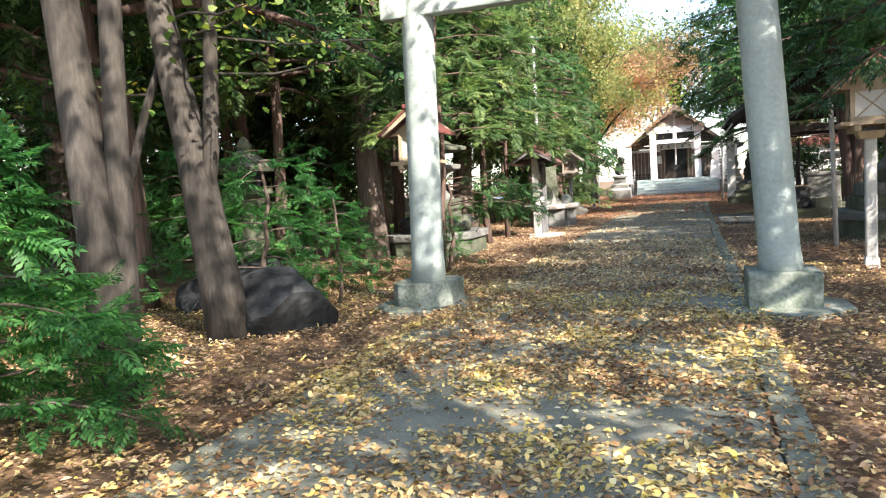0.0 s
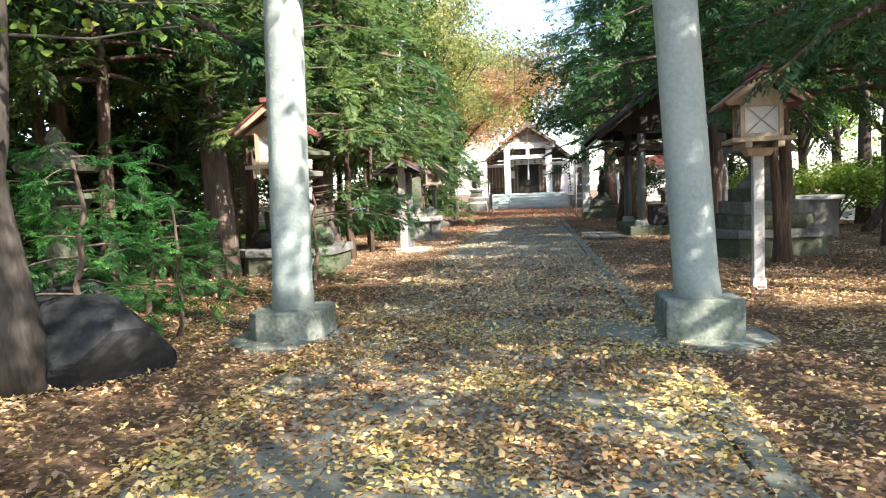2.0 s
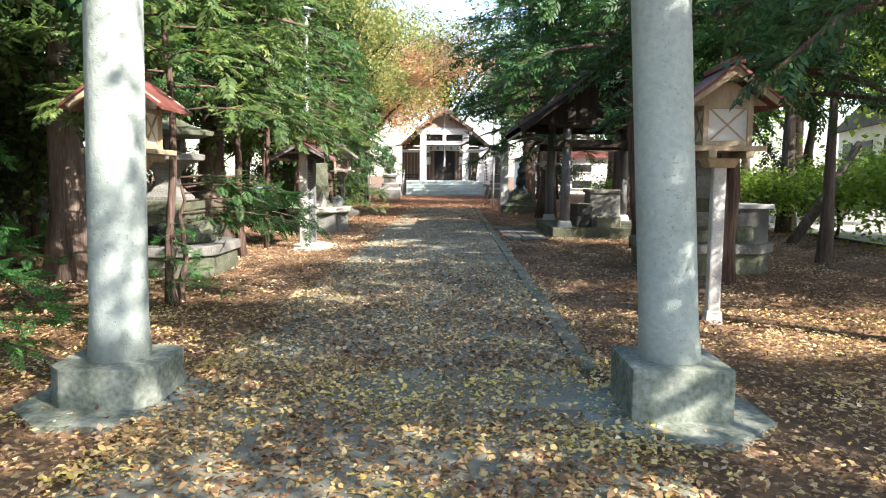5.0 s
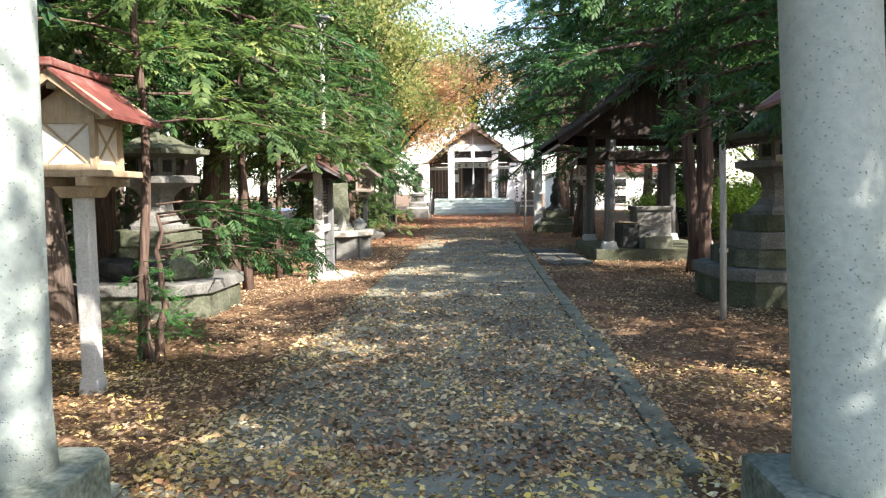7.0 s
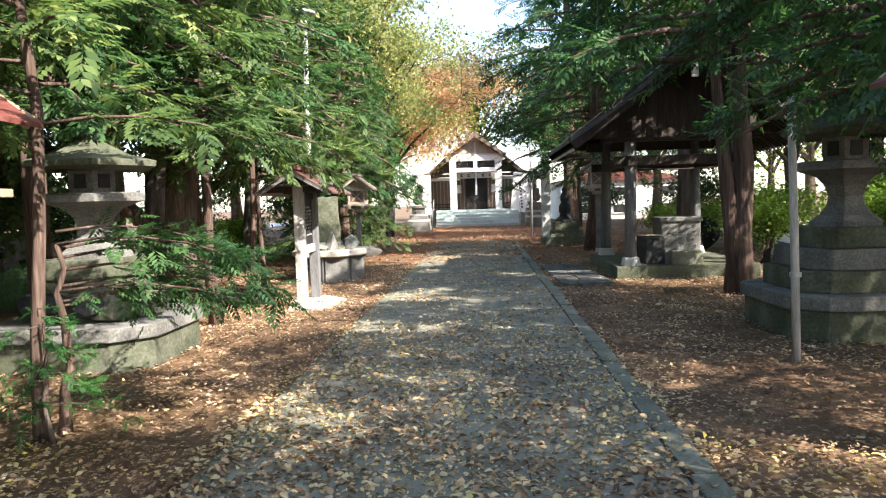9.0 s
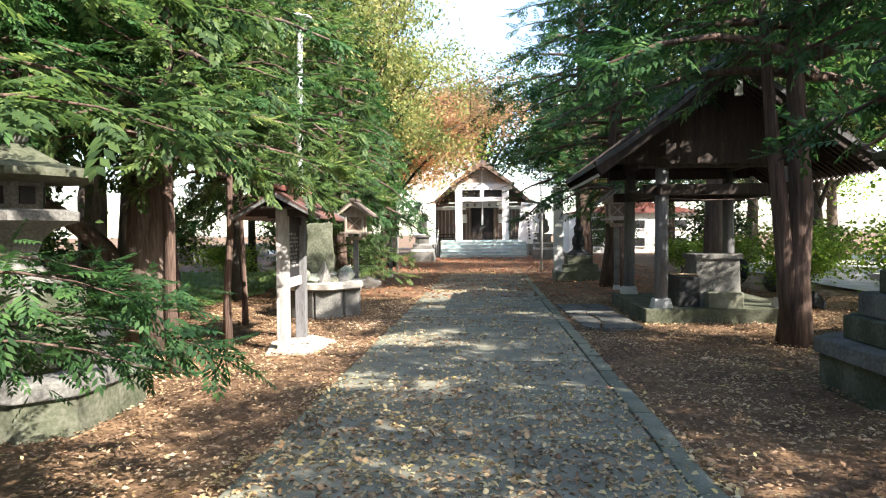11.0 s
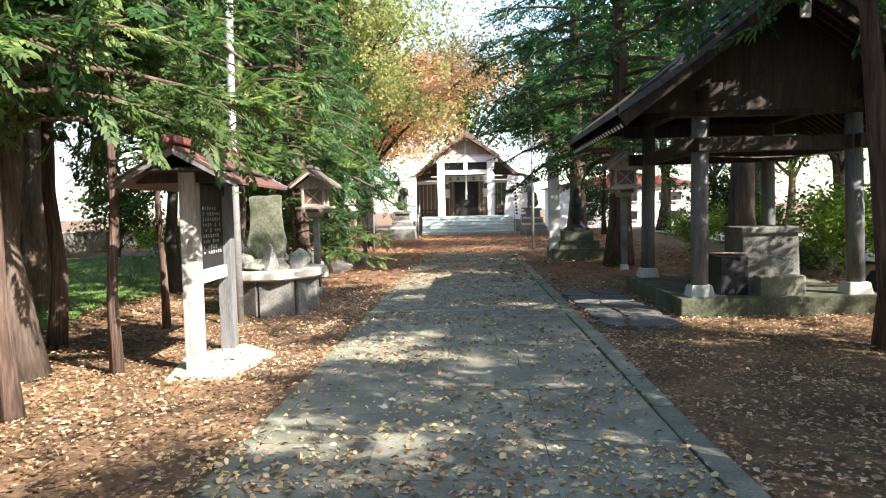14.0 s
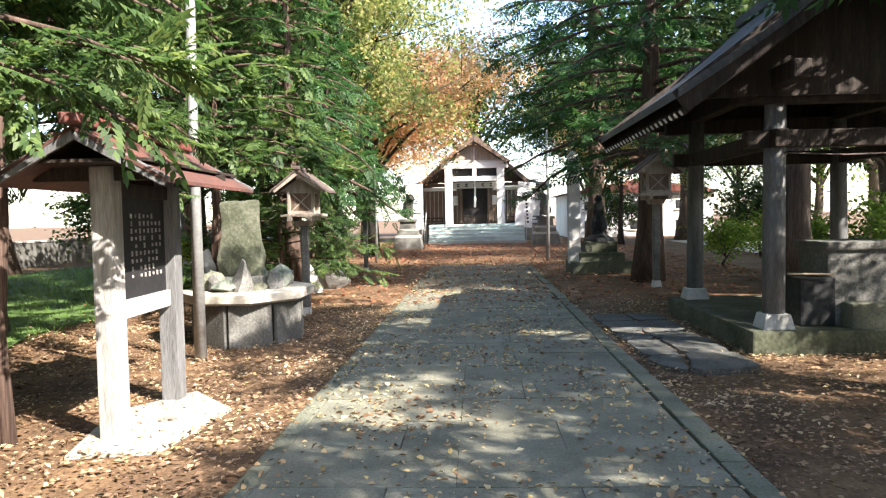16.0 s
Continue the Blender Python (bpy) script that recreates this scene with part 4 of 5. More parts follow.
# ---------------- poles and street lamp ----------------
pole = thing("wooden_pole", 3.19, 4.58, 0, 0, "thin weathered wooden pole with metal strap", "pole")
part("shaft", tube([(0, 0, -0.05), (-0.02, 0.0, 1.2), (-0.05, 0, 2.36)], [0.038, 0.036, 0.033], 12), M_GREYWOOD, pole, smooth=True)
part("strap", tube([(-0.01, 0, 0.76), (-0.01, 0, 0.80)], [0.05, 0.05], 12), M_METAL, pole)


def street_lamp():
    t = thing("street_lamp", -2.90, 11.5, 0, 0, "grey steel park lamp with flared hood", "street lamp")
    part("post", tube([(0, 0, -0.05), (0, 0, 2.4), (0.04, 0, 4.95)], [0.065, 0.055, 0.045], 14), M_METAL, t, smooth=True)
    part("lamp_glass", lathe([(0.07, 4.93), (0.10, 4.98), (0.16, 5.14)], 14), M_PAPER, t, "clouded glass lamp", True)
    part("hood", lathe([(0.16, 5.14), (0.25, 5.15), (0.25, 5.19), (0.10, 5.24)], 16), M_METAL, t, smooth=True)


street_lamp()
for x, y, h, r in ((-3.3, 27.5, 3.6, 0.04), (2.35, 27.0, 4.2, 0.05)):
    p = thing("thin_pole", x, y, float(ground_z(x, y)), 0, "slim grey pole standing beside the path", "pole")
    part("shaft", tube([(0, 0, -0.05), (0.03, 0, h * 0.5), (0, 0, h)], [r, r, r * 0.8], 10), M_METAL, p, smooth=True)


# ---------------- trees ----------------
def put(ob, x, y, rz=0.0, s=1.0, sz=None):
    ob.matrix_world = pose(x, y, float(ground_z(x, y)), 0, 0, rz) @ Matrix.Diagonal((s, s, sz or s, 1))
    return ob


def again(ob, x, y, rz=0.0, s=1.0, sz=None, label=""):
    c = copy_thing(ob, pose(x, y, float(ground_z(x, y)), 0, 0, rz))
    c.scale = (s, s, sz or s)
    return tagged(c, label)


YEW_LABEL = "tall dark evergreen yew with reddish furrowed trunk"
yew = put(conifer("yew_tree", 11, 9.5, 2.3, 3.3, 66, 0.40, L_YEW, M_REDBARK, 0.26, YEW_LABEL, twigs=13, bunch=3, droop=0.22, shape=0.7, pairs=4, width=0.062), 3.85, 19.7, 80, 1.1, 1.1)
put(conifer("tall_yew", 15, 15.5, 4.3, 3.7, 74, 0.55, L_YEW, M_REDBARK, 0.3, "very tall dark evergreen near the hall", twigs=13, bunch=3, droop=0.1, shape=0.35, pairs=4, width=0.06), 4.0, 27.6)
# Two yews added on the sun side, only to throw shade across the path.
again(yew, 9.8, 3.2, 30, 1.0, 1.1)
again(yew, 11.0, -6.5, 120, 0.9, 1.0)
again(yew, -3.45, 17.4, 10, 0.62, 0.85)
again(yew, -3.6, 21.4, 100, 0.62, 0.9)
again(yew, -5.2, 19.5, 190, 0.9, 1.0)
low_yew = put(conifer("yew_tree", 12, 6.6, 2.75, 2.9, 52, 0.37, L_YEW, M_REDBARK, 0.15, "spreading dark yew with slim reddish trunk", second=(-0.5, 0.1), twigs=14, bunch=3, droop=0.16, shape=0.55, pairs=4, width=0.062), 4.7, 1.05, 200, 0.82, 1.02)
again(low_yew, 4.36, 9.27, 15, 1.1, 1.28, "spreading dark yew with thick reddish trunk")
# Added out of view so that its shade falls on the right torii pillar.
again(low_yew, 5.3, -3.0, 300, 0.85, 1.12)
again(low_yew, 4.24, 4.5, 40, 0.72, 0.84, "slim dark yew with twisted thin trunk")
again(low_yew, -7.6, 4.6, 70, 1.2, 1.4)
again(low_yew, -6.3, 8.4, 300, 1.0, 1.1)
again(low_yew, -4.75, 6.0, 120, 0.82, 0.92, "dark yew spreading over the stone lantern")
again(yew, -8.8, -1.5, 130, 1.0, 1.1)
again(yew, -11.5, 4.5, 230, 1.1, 1.1)
again(low_yew, -5.3, -1.0, 10, 1.1, 1.3)

hiba = put(conifer("hiba_tree", 21, 7.0, 2.3, 1.9, 54, 0.30, L_HIBA, M_REDBARK, 0.075, "slender light green cypress with feathery flat sprays", twigs=8, bunch=4, droop=0.16, shape=0.5, pairs=5, width=0.07, flat=0.86), -3.2, 7.22, 0, 0.85, 1.0)
again(hiba, -3.09, 8.68, 100, 0.62, 0.95)
again(hiba, -4.6, 10.2, 220, 1.05, 1.1)
again(hiba, -3.75, 14.4, 20, 1.0, 1.0)
again(hiba, -5.6, 2.8, 160, 1.3, 1.3)
again(hiba, -5.8, 23.0, 160, 1.35, 1.3)
again(hiba, -7.9, 9.0, 60, 1.3, 1.3)

ashes = broadleaf("big_tree", 31, 11, 3.6, 4.2, 12, 11000, 0.18, L_GREEN, M_BARK, 0.36, "large old tree with thick furrowed trunk", clump=0.6)
put(ashes, -6.7, 13.2, 0)
old_yew = conifer("old_yew", 14, 10.5, 3.4, 2.6, 32, 0.36, L_YEW, M_BARK, 0.265, "thick old evergreen trunk with a low forking limb", twigs=8, bunch=3, droop=0.25, shape=0.6, pairs=4, width=0.06)
part("limb", tube([(-0.05, 0, 0.75), (-0.34, -0.02, 1.0), (-0.58, -0.06, 1.35), (-0.86, -0.1, 1.62), (-1.3, -0.2, 1.95), (-2.0, -0.3, 2.6)], [0.20, 0.15, 0.13, 0.12, 0.09, 0.04], 12, 0.14, 9), M_BARK, old_yew, smooth=True)
part("stub", tube([(0.1, -0.1, 2.25), (0.36, -0.24, 2.42), (0.6, -0.36, 2.45)], [0.07, 0.05, 0.03], 8, 0.14, 10), M_BARK, old_yew, smooth=True)
put(old_yew, -4.12, 8.62)
again(ashes, -4.75, 4.5, 90, 0.75, 0.95)
again(ashes, -9.5, 2.0, 200, 1.0, 1.0)
again(ashes, -10.5, 18.5, 300, 1.1, 1.05)
again(ashes, 9.3, 13.6, 140, 0.6, 0.95)
again(ashes, 5.75, 16.9, 210, 0.8, 1.05)
again(ashes, 6.85, 6.95, 30, 0.3, 0.8)

maple = broadleaf("maple_tree", 41, 10.5, 2.9, 4.6, 14, 22000, 0.125, L_ORANGE, M_SMOOTHBARK, 0.17, "autumn maple with orange and yellow leaves", clump=0.42, lift=0.7)
put(maple, -4.0, 31.6, 30, 1.15, 1.0)
again(maple, -7.5, 37.5, 200, 1.1, 1.0)
elm = broadleaf("yellowing_tree", 51, 10.5, 3.0, 4.4, 13, 16000, 0.13, L_YELLOW, M_SMOOTHBARK, 0.16, "tree with yellow-green autumn leaves", clump=0.38, lift=0.75)
put(elm, -4.4, 26.2, 0, 0.9, 1.0)
again(elm, -5.5, 15.6, 140, 0.8, 1.0)
again(elm, 12.0, 37.0, 80, 1.0, 0.7)
again(elm, -9.0, 27.0, 20, 1.1, 1.1)
again(elm, -14.0, 10.0, 20, 1.3, 1.0)
again(elm, 14.0, 6.0, 90, 1.1, 0.62)
again(elm, 13.5, 21.0, 190, 1.3, 1.1)
again(maple, -4.6, 36.5, 70, 1.0, 1.0)
again(maple, -6.0, 41.5, 250, 1.0, 0.95)
again(elm, 5.6, 36.6, 310, 0.8, 0.85)
again(elm, -3.6, 22.8, 250, 0.8, 0.95)
again(elm, -3.5, 20.6, 110, 0.8, 1.15)
# Trees added beside and behind the camera, out of view, to dapple the sunlight.
shade_tree = put(broadleaf("shade_tree", 37, 10, 3.6, 4.0, 12, 5200, 0.15, L_GREEN, M_BARK, 0.2, "open-crowned tree added on the sun side to dapple the light", clump=0.6), 9.2, 0.6)
again(maple, 6.8, 37.5, 100, 0.75, 0.75)
again(shade_tree, 5.4, -8.6, 40, 1.0, 1.0)
again(shade_tree, 12.0, -11.5, 310, 1.1, 1.05)
again(shade_tree, 6.1, -4.7, 190, 0.9, 1.0)
far_green = put(broadleaf("background_tree", 35, 11, 2.2, 4.6, 14, 12000, 0.2, L_GREEN, M_BARK, 0.25, "leafy green tree at the edge of the grounds", clump=0.8), -17, 8)
far_yellow = put(broadleaf("background_tree", 36, 11, 2.2, 4.6, 14, 12000, 0.2, L_LIME, M_BARK, 0.25, "yellowing tree at the edge of the grounds", clump=0.8), 17, 40)
for k, (x, y, s) in enumerate(((-12, -3, 1.2), (-9.5, -9, 1.1), (-15, 3.5, 1.3), (-15.5, 17, 1.4), (-14.5, 25, 1.4), (-12, 33, 1.3), (-10, 42, 1.3), (11, 42, 1.3), (12.5, 33, 1.3), (16, 27, 1.3), (17, 14, 1.3), (18, 1, 1.3), (-12.5, 6.5, 0.9), (-13, 12.5, 0.9), (-18, 22, 1.2), (17, 35, 1.2), (7.5, 52, 1.1), (-7, 51, 1.1), (13.5, 15.5, 1.0), (11.5, 24.5, 0.9), (14, 8.5, 0.6), (20, 20, 1.3), (-20, 12, 1.2), (0, 60, 1.6), (-8, 57, 1.5), (9, 58, 1.5))):
    again(far_green if k % 3 else far_yellow, x, y, 53 * k, s, s * 0.95)

# two smooth trunks near the start of the path
stems_a = [([(-0.02, 0, -0.05), (-0.05, 0.02, 0.7), (-0.16, 0.05, 1.6), (-0.30, 0.1, 2.7), (-0.45, 0.2, 4.6)], 0.165, 0.10),
           ([(0.0, 0.05, -0.05), (0.02, 0.1, 0.8), (0.03, 0.12, 1.6), (0.06, 0.16, 2.7), (0.16, 0.3, 4.6)], 0.09, 0.065)]
put(broadleaf("twin_stemmed_tree", 61, 9.0, 3.8, 3.6, 10, 9000, 0.10, L_GREEN, M_SMOOTHBARK, 0.14, "tree with twin smooth grey trunks", stems=stems_a), -2.48, -4.2)
stems_b = [([(0.06, 0, -0.05), (0.0, 0, 0.5), (-0.10, 0, 1.2), (-0.18, 0, 1.8), (-0.33, 0, 2.5), (-0.42, 0, 3.2), (-0.5, 0.2, 4.8)], 0.21, 0.10),
           ([(-0.10, 0, 1.0), (-0.07, 0, 1.3), (0.03, 0, 1.75), (0.11, -0.02, 2.4), (0.18, -0.05, 3.0), (0.33, 0, 4.6)], 0.09, 0.05),
           ([(-0.20, 0, 2.0), (-0.26, 0.05, 2.2), (-0.42, 0.05, 2.55), (-0.38, 0.05, 3.1)], 0.05, 0.03),
           ([(-1.15, 0, -0.05), (-1.1, 0, 0.6), (-0.98, 0, 1.4), (-0.7, 0, 2.1), (-0.40, 0, 2.7)], 0.05, 0.035)]
forked_maple = put(broadleaf("forked_maple", 71, 8.5, 3.4, 3.8, 10, 9000, 0.10, L_GREEN, M_SMOOTHBARK, 0.13, "maple with forked leaning grey trunk", stems=stems_b), -3.06, -2.34)

# a low twig of the forked maple with broad leaves
rngm = np.random.default_rng(77)
at_m = []
for y0, z0, reach, dz in ((0.0, 2.38, 1.75, 0.06), (0.35, 2.75, 1.9, -0.1), (-0.5, 2.7, 1.3, 0.15), (-0.9, 2.95, 1.5, -0.2), (0.1, 2.2, -1.1, 0.35)):
    line = [(-0.28 + reach * k / 5, y0 * k / 5 + 0.05 * math.sin(k * 2.1), z0 + dz * k / 5 - 0.02 * k * k / 5 + 0.04 * math.sin(k * 1.7)) for k in range(6)]
    part("twig", tube(line, [0.016, 0.014, 0.012, 0.010, 0.007, 0.004], 5), M_SMOOTHBARK, forked_maple, smooth=True)
    for k in range(42):
        u = rngm.uniform(0.8, 5.0)
        at_m.append([np.interp(u, range(6), [q[c] for q in line]) for c in range(3)])
at_m = np.array(at_m) + rngm.normal(0, 1, (len(at_m), 3)) * (0.12, 0.2, 0.1)
LOBED = np.array([(0, 0, 0), (0.08, 0.30, 0.02), (0.48, 0.42, 0.03), (1.0, 0.0, -0.10), (0.48, -0.42, 0.03), (0.08, -0.30, 0.02)])
way_m = rngm.normal(0, 1, (len(at_m), 3)) * (1, 1, 0.4) + (0, 0, -0.6)
spray = new("low_leaves", sheet_mesh("low_leaves", fronds(rngm, at_m, way_m, rngm.uniform(0.05, 0.09, len(at_m)), LOBED, 0.6), 6, L_TURNING))
spray.parent = forked_maple
tagged(spray, kind="stuff")

# young firs and low shrubs
fir = put(conifer("young_fir", 81, 2.0, 0.3, 0.95, 34, 0.20, L_FIR, M_BARK, 0.03, "young bright green fir with soft flat needles", twigs=17, bunch=3, droop=0.15, pairs=5, width=0.055), -2.38, -5.42, 0, 0.9)
thin_fir = put(conifer("young_fir", 82, 1.8, 0.45, 1.0, 15, 0.19, L_FIR, M_BARK, 0.025, "straggly young fir under the trees", twigs=9, bunch=3, droop=0.2, pairs=5, width=0.05), -3.3, -1.2, 60)
again(thin_fir, -2.75, -0.6, 140, 0.7, 0.75)
again(thin_fir, -3.9, 0.9, 200, 1.0, 1.1)
low_hiba = put(conifer("hiba_sapling", 83, 3.2, 0.55, 1.35, 30, 0.26, L_HIBA, M_REDBARK, 0.035, "young cypress with low spreading sprays", twigs=11, bunch=3, droop=0.12, pairs=5, width=0.055), -4.3, 17.6, 0, 0.7, 0.6)
again(thin_fir, -2.55, 2.62, 20, 0.42, 0.5)
put(conifer("yew_sapling", 84, 1.45, 0.85, 1.35, 9, 0.20, L_YEW, M_REDBARK, 0.03, "thin evergreen sapling with low boughs reaching out sideways", twigs=11, bunch=3, droop=0.08, pairs=5, width=0.055, flat=0.9, shape=0.25, fan=(0.5, 0.65)), -2.52, 2.84)
again(low_hiba, -3.45, 16.6, 200, 1.1, 1.2)
again(low_hiba, -3.6, 19.6, 300, 1.1, 1.3)
put(conifer("hiba_tree", 22, 6.4, 2.1, 1.45, 34, 0.27, L_HIBA, M_REDBARK, 0.036, "thin young cypress beside the wooden lantern", twigs=9, bunch=4, droop=0.14, shape=0.5, pairs=5, width=0.065, flat=0.86), -2.6, 2.72)
again(hiba, -3.86, 11.38, 310, 0.55, 0.9)
again(thin_fir, -4.6, -0.6, 100, 1.1, 1.1)
shrub = broadleaf("shrub", 91, 1.5, 0.15, 0.9, 9, 3500, 0.085, L_LIME, M_BARK, 0.04, "rounded leafy green shrub", clump=0.2)
put(shrub, 7.2, 15.5)
for k, (x, y, s) in enumerate(((8.4, 13.0, 1.3), (8.0, 17.2, 1.4), (9.5, 9.0, 1.5), (7.0, 19.5, 1.1), (11.0, 11.0, 1.7), (-7.5, 20.5, 1.0), (12.0, 4.0, 1.7), (10.5, 0.5, 1.5), (6.6, 23.0, 1.0), (11.6, 18.0, 1.6), (9.8, 12.0, 1.2), (13.5, 10.0, 1.8))):
    again(shrub, x, y, 40 * k, s, s * 0.9)


bush = put(broadleaf("dark_bush", 92, 2.2, 0.2, 1.1, 10, 3000, 0.13, L_GREEN, M_BARK, 0.05, "dense dark green bush at the edge", clump=0.28), -9.6, 0.5)
for k, (x, y, s) in enumerate(((-11.0, 3.0, 1.2), (-9.4, 6.2, 1.0), (-12.4, 9.0, 1.2), (-10.8, -3.5, 1.3), (-13.6, 14.5, 1.1), (-9.0, -6.5, 1.2), (-13.8, 20.0, 1.2), (-8.2, 30.0, 1.3), (9.0, 27.0, 1.2), (8.2, 45.0, 1.3), (-8.6, 45.0, 1.3), (-12.5, 27.5, 1.3), (-8.6, 7.6, 1.5), (-9.7, 10.4, 1.6), (-11.0, 13.4, 1.7), (-12.6, 16.4, 1.7), (-7.6, 2.0, 1.0), (-9.4, 4.6, 1.5))):
    again(bush, x, y, 67 * k, s, s)


# ---------------- lawn, fence, street beyond ----------------
def flat_sheet(name, x0, x1, y0, y1, z, material, label, category):
    bm = bmesh.new()
    xs, ys = np.linspace(x0, x1, 14), np.linspace(y0, y1, 14)
    rnd = random.Random(3)
    rows = [[bm.verts.new((x + (rnd.uniform(-0.3, 0.3) if 0 < j < 13 else 0), y + (rnd.uniform(-0.3, 0.3) if 0 < i < 13 else 0), float(ground_z(x, y)) + z)) for j, y in enumerate(ys)] for i, x in enumerate(xs)]
    for i in range(13):
        for j in range(13):
            bm.faces.new((rows[i][j], rows[i + 1][j], rows[i + 1][j + 1], rows[i][j + 1]))
    return tagged(finish(name, bm, material), label, category, kind="structure")


flat_sheet("lawn", -13.5, -5.6, 9.0, 27.0, 0.03, M_GRASS_SOIL, "sunlit green lawn beyond the trees", "lawn")
flat_sheet("gravel_lot", 9.6, 30, -5, 40, 0.03, M_GRAVEL, "pale sunlit gravel yard", "yard")
flat_sheet("road", -40, -16.5, -30, 70, 0.03, M_GRAVEL, "pale sunlit road beyond the grounds", "road")

def wall_run(name, x, y, length, height, rz, material, label):
    t = thing(name, x, y, 0, rz, label, "wall", kind="structure")
    part("panel", box(0, 0, height / 2, length, 0.14, height, 0.02), material, t)
    part("coping", box(0, 0, height + 0.03, length, 0.2, 0.07, 0.01), M_PALE, t)


wall_run("boundary_wall", -15.6, 20, 60, 0.9, 90, M_STONE, "low grey concrete boundary wall by the road")


def house(x, y, rz, w, d, h, material, label):
    t = thing("house", x, y, 0, rz, label, "house")
    part("wall", box(0, 0, h / 2, w, d, h, 0.02), material, t)
    part("roof", gable(w * 0.56, h * 0.32, d * 0.54, 0, h), M_RED if w < 9 else M_ROOFTAR, t)
    for fl in range(2):
        for k in range(3):
            for s in (-1, 1):
                wd = part("window", box(-w * 0.32 + w * 0.32 * k, s * d * 0.5, h * (0.28 + 0.44 * fl), w * 0.16, 0.08, h * 0.2, 0.01), M_INK, t, "dark window")
                part("sill", box(-w * 0.32 + w * 0.32 * k, s * (d * 0.5 + 0.05), h * (0.17 + 0.44 * fl), w * 0.18, 0.12, 0.06, 0.01), M_WHITE, wd)


house(-34, 24, 90, 12, 9, 5.6, M_WHITE, "white two-storey house across the road")
house(-33, 2, 90, 8, 9, 5.2, M_PAPER, "pale house with red roof across the road")
house(27, 33, 75, 12, 8, 4.2, M_WHITE, "white building behind the grounds")
house(10.4, 53, 0, 8.9, 8, 2.8, M_WHITE, "white shrine office with red roof")

rngl = np.random.default_rng(5)
n = 14000
gp = np.stack([rngl.uniform(-13.4, -5.5, n), rngl.uniform(9.1, 26.9, n), np.full(n, 0.03)], 1)
gp[:, 2] += ground_z(gp[:, 0], gp[:, 1])
blade = np.array([(0, -0.05, 0), (0, 0.05, 0), (0.55, 0.03, 0), (1, 0, 0)], float)
gw = rngl.normal(0, 0.45, (n, 3)) + (0, 0, 1)
grass = new("grass", sheet_mesh("grass", fronds(rngl, gp, gw, rngl.uniform(0.05, 0.13, n), blade, 0.2), 4, L_GRASS))
tagged(grass, "short green grass of the lawn", "grass", kind="stuff")


rock(6.5, 18.6, 0, 0.45, 0.4, 0.75, 31, M_DARKROCK, "dark standing boulder behind the water pavilion", "boulder")
rock(7.6, 17.9, 0, 0.5, 0.4, 0.4, 32, M_STONE, "grey garden boulder among shrubs", "boulder")
rock(6.6, 13.6, 0, 0.22, 0.2, 0.2, 33, M_DARKROCK, "dark rock beside the water pavilion")
rock(-3.2, 19.2, 0, 0.42, 0.36, 0.34, 34, M_STONE, "grey mossy rock under the evergreens")
rock(-3.45, 18.4, 0, 0.3, 0.3, 0.5, 35, M_PALE, "pale upright rock under the evergreens")


def stone_box(x, y):
    t = thing("stone_box", x, y, 0, 8, "large grey stone box with a flat lid", "stone box")
    part("body", box(0, 0, 0.38, 1.05, 0.8, 0.86, 0.02), M_STONE, t)
    part("lid", box(0, 0, 0.85, 1.2, 0.95, 0.09, 0.025), M_PALE, t, "worn pale stone lid")


stone_box(6.35, 9.6)
lean = thing("leaning_log", 8.6, 10.4, 0, 0, "bare leaning trunk propped among the trees", "log")
part("shaft", tube([(-0.7, 0, -0.05), (0.0, 0.1, 0.9), (0.8, 0.2, 2.2)], [0.12, 0.11, 0.08], 10, 0.12, 4), M_BARK, lean, smooth=True)


def van(x, y, rz):
    t = thing("parked_van", x, y, 0.03, rz, "small white van parked on the road", "van")
    bm = bmesh.new()
    prof = [(-1.7, 0.35), (1.7, 0.35), (1.72, 0.95), (1.35, 1.05), (1.0, 1.72), (0.7, 1.82), (-1.6, 1.82), (-1.7, 1.6)]
    a, b = [bm.verts.new((px, -0.72, pz)) for px, pz in prof], [bm.verts.new((px, 0.72, pz)) for px, pz in prof]
    bm.faces.new(a), bm.faces.new(list(reversed(b)))
    for i in range(8):
        bm.faces.new((a[i], b[i], b[(i + 1) % 8], a[(i + 1) % 8]))
    bmesh.ops.recalc_face_normals(bm, faces=bm.faces)
    bmesh.ops.bevel(bm, geom=list(bm.edges), offset=0.05, segments=2, affect="EDGES")
    part("body", bm, M_WHITE, t)
    for s in (-1, 1):
        for k, w in ((-1.05, 0.8), (-0.1, 0.9), (0.75, 0.5)):
            part("window", box(k, s * 0.725, 1.42, w, 0.03, 0.42, 0.01), M_INK, t)
        for k in (-1.1, 1.1):
            wheel = part("wheel", lathe([(0.28, -0.09), (0.3, -0.05), (0.3, 0.05), (0.28, 0.09)], 18), M_INK, t)
            wheel.matrix_local = pose(k, s * 0.66, 0.29, 90, 0, 0)


van(-18.2, 16.5, 85)
van(-18.6, 7.0, 92)


# ---------------- fallen leaves ----------------
FALLEN = np.array([(0, 0, 0), (0.42, 0.36, 0.10), (1.0, 0.05, -0.02), (0.5, -0.33, 0.12)])
ROUND = np.array([(0, 0, 0), (0.20, 0.26, 0.12), (0.52, 0.40, 0.20), (1.0, 0.06, 0.0), (0.60, -0.30, 0.22), (0.18, -0.34, 0.10)])


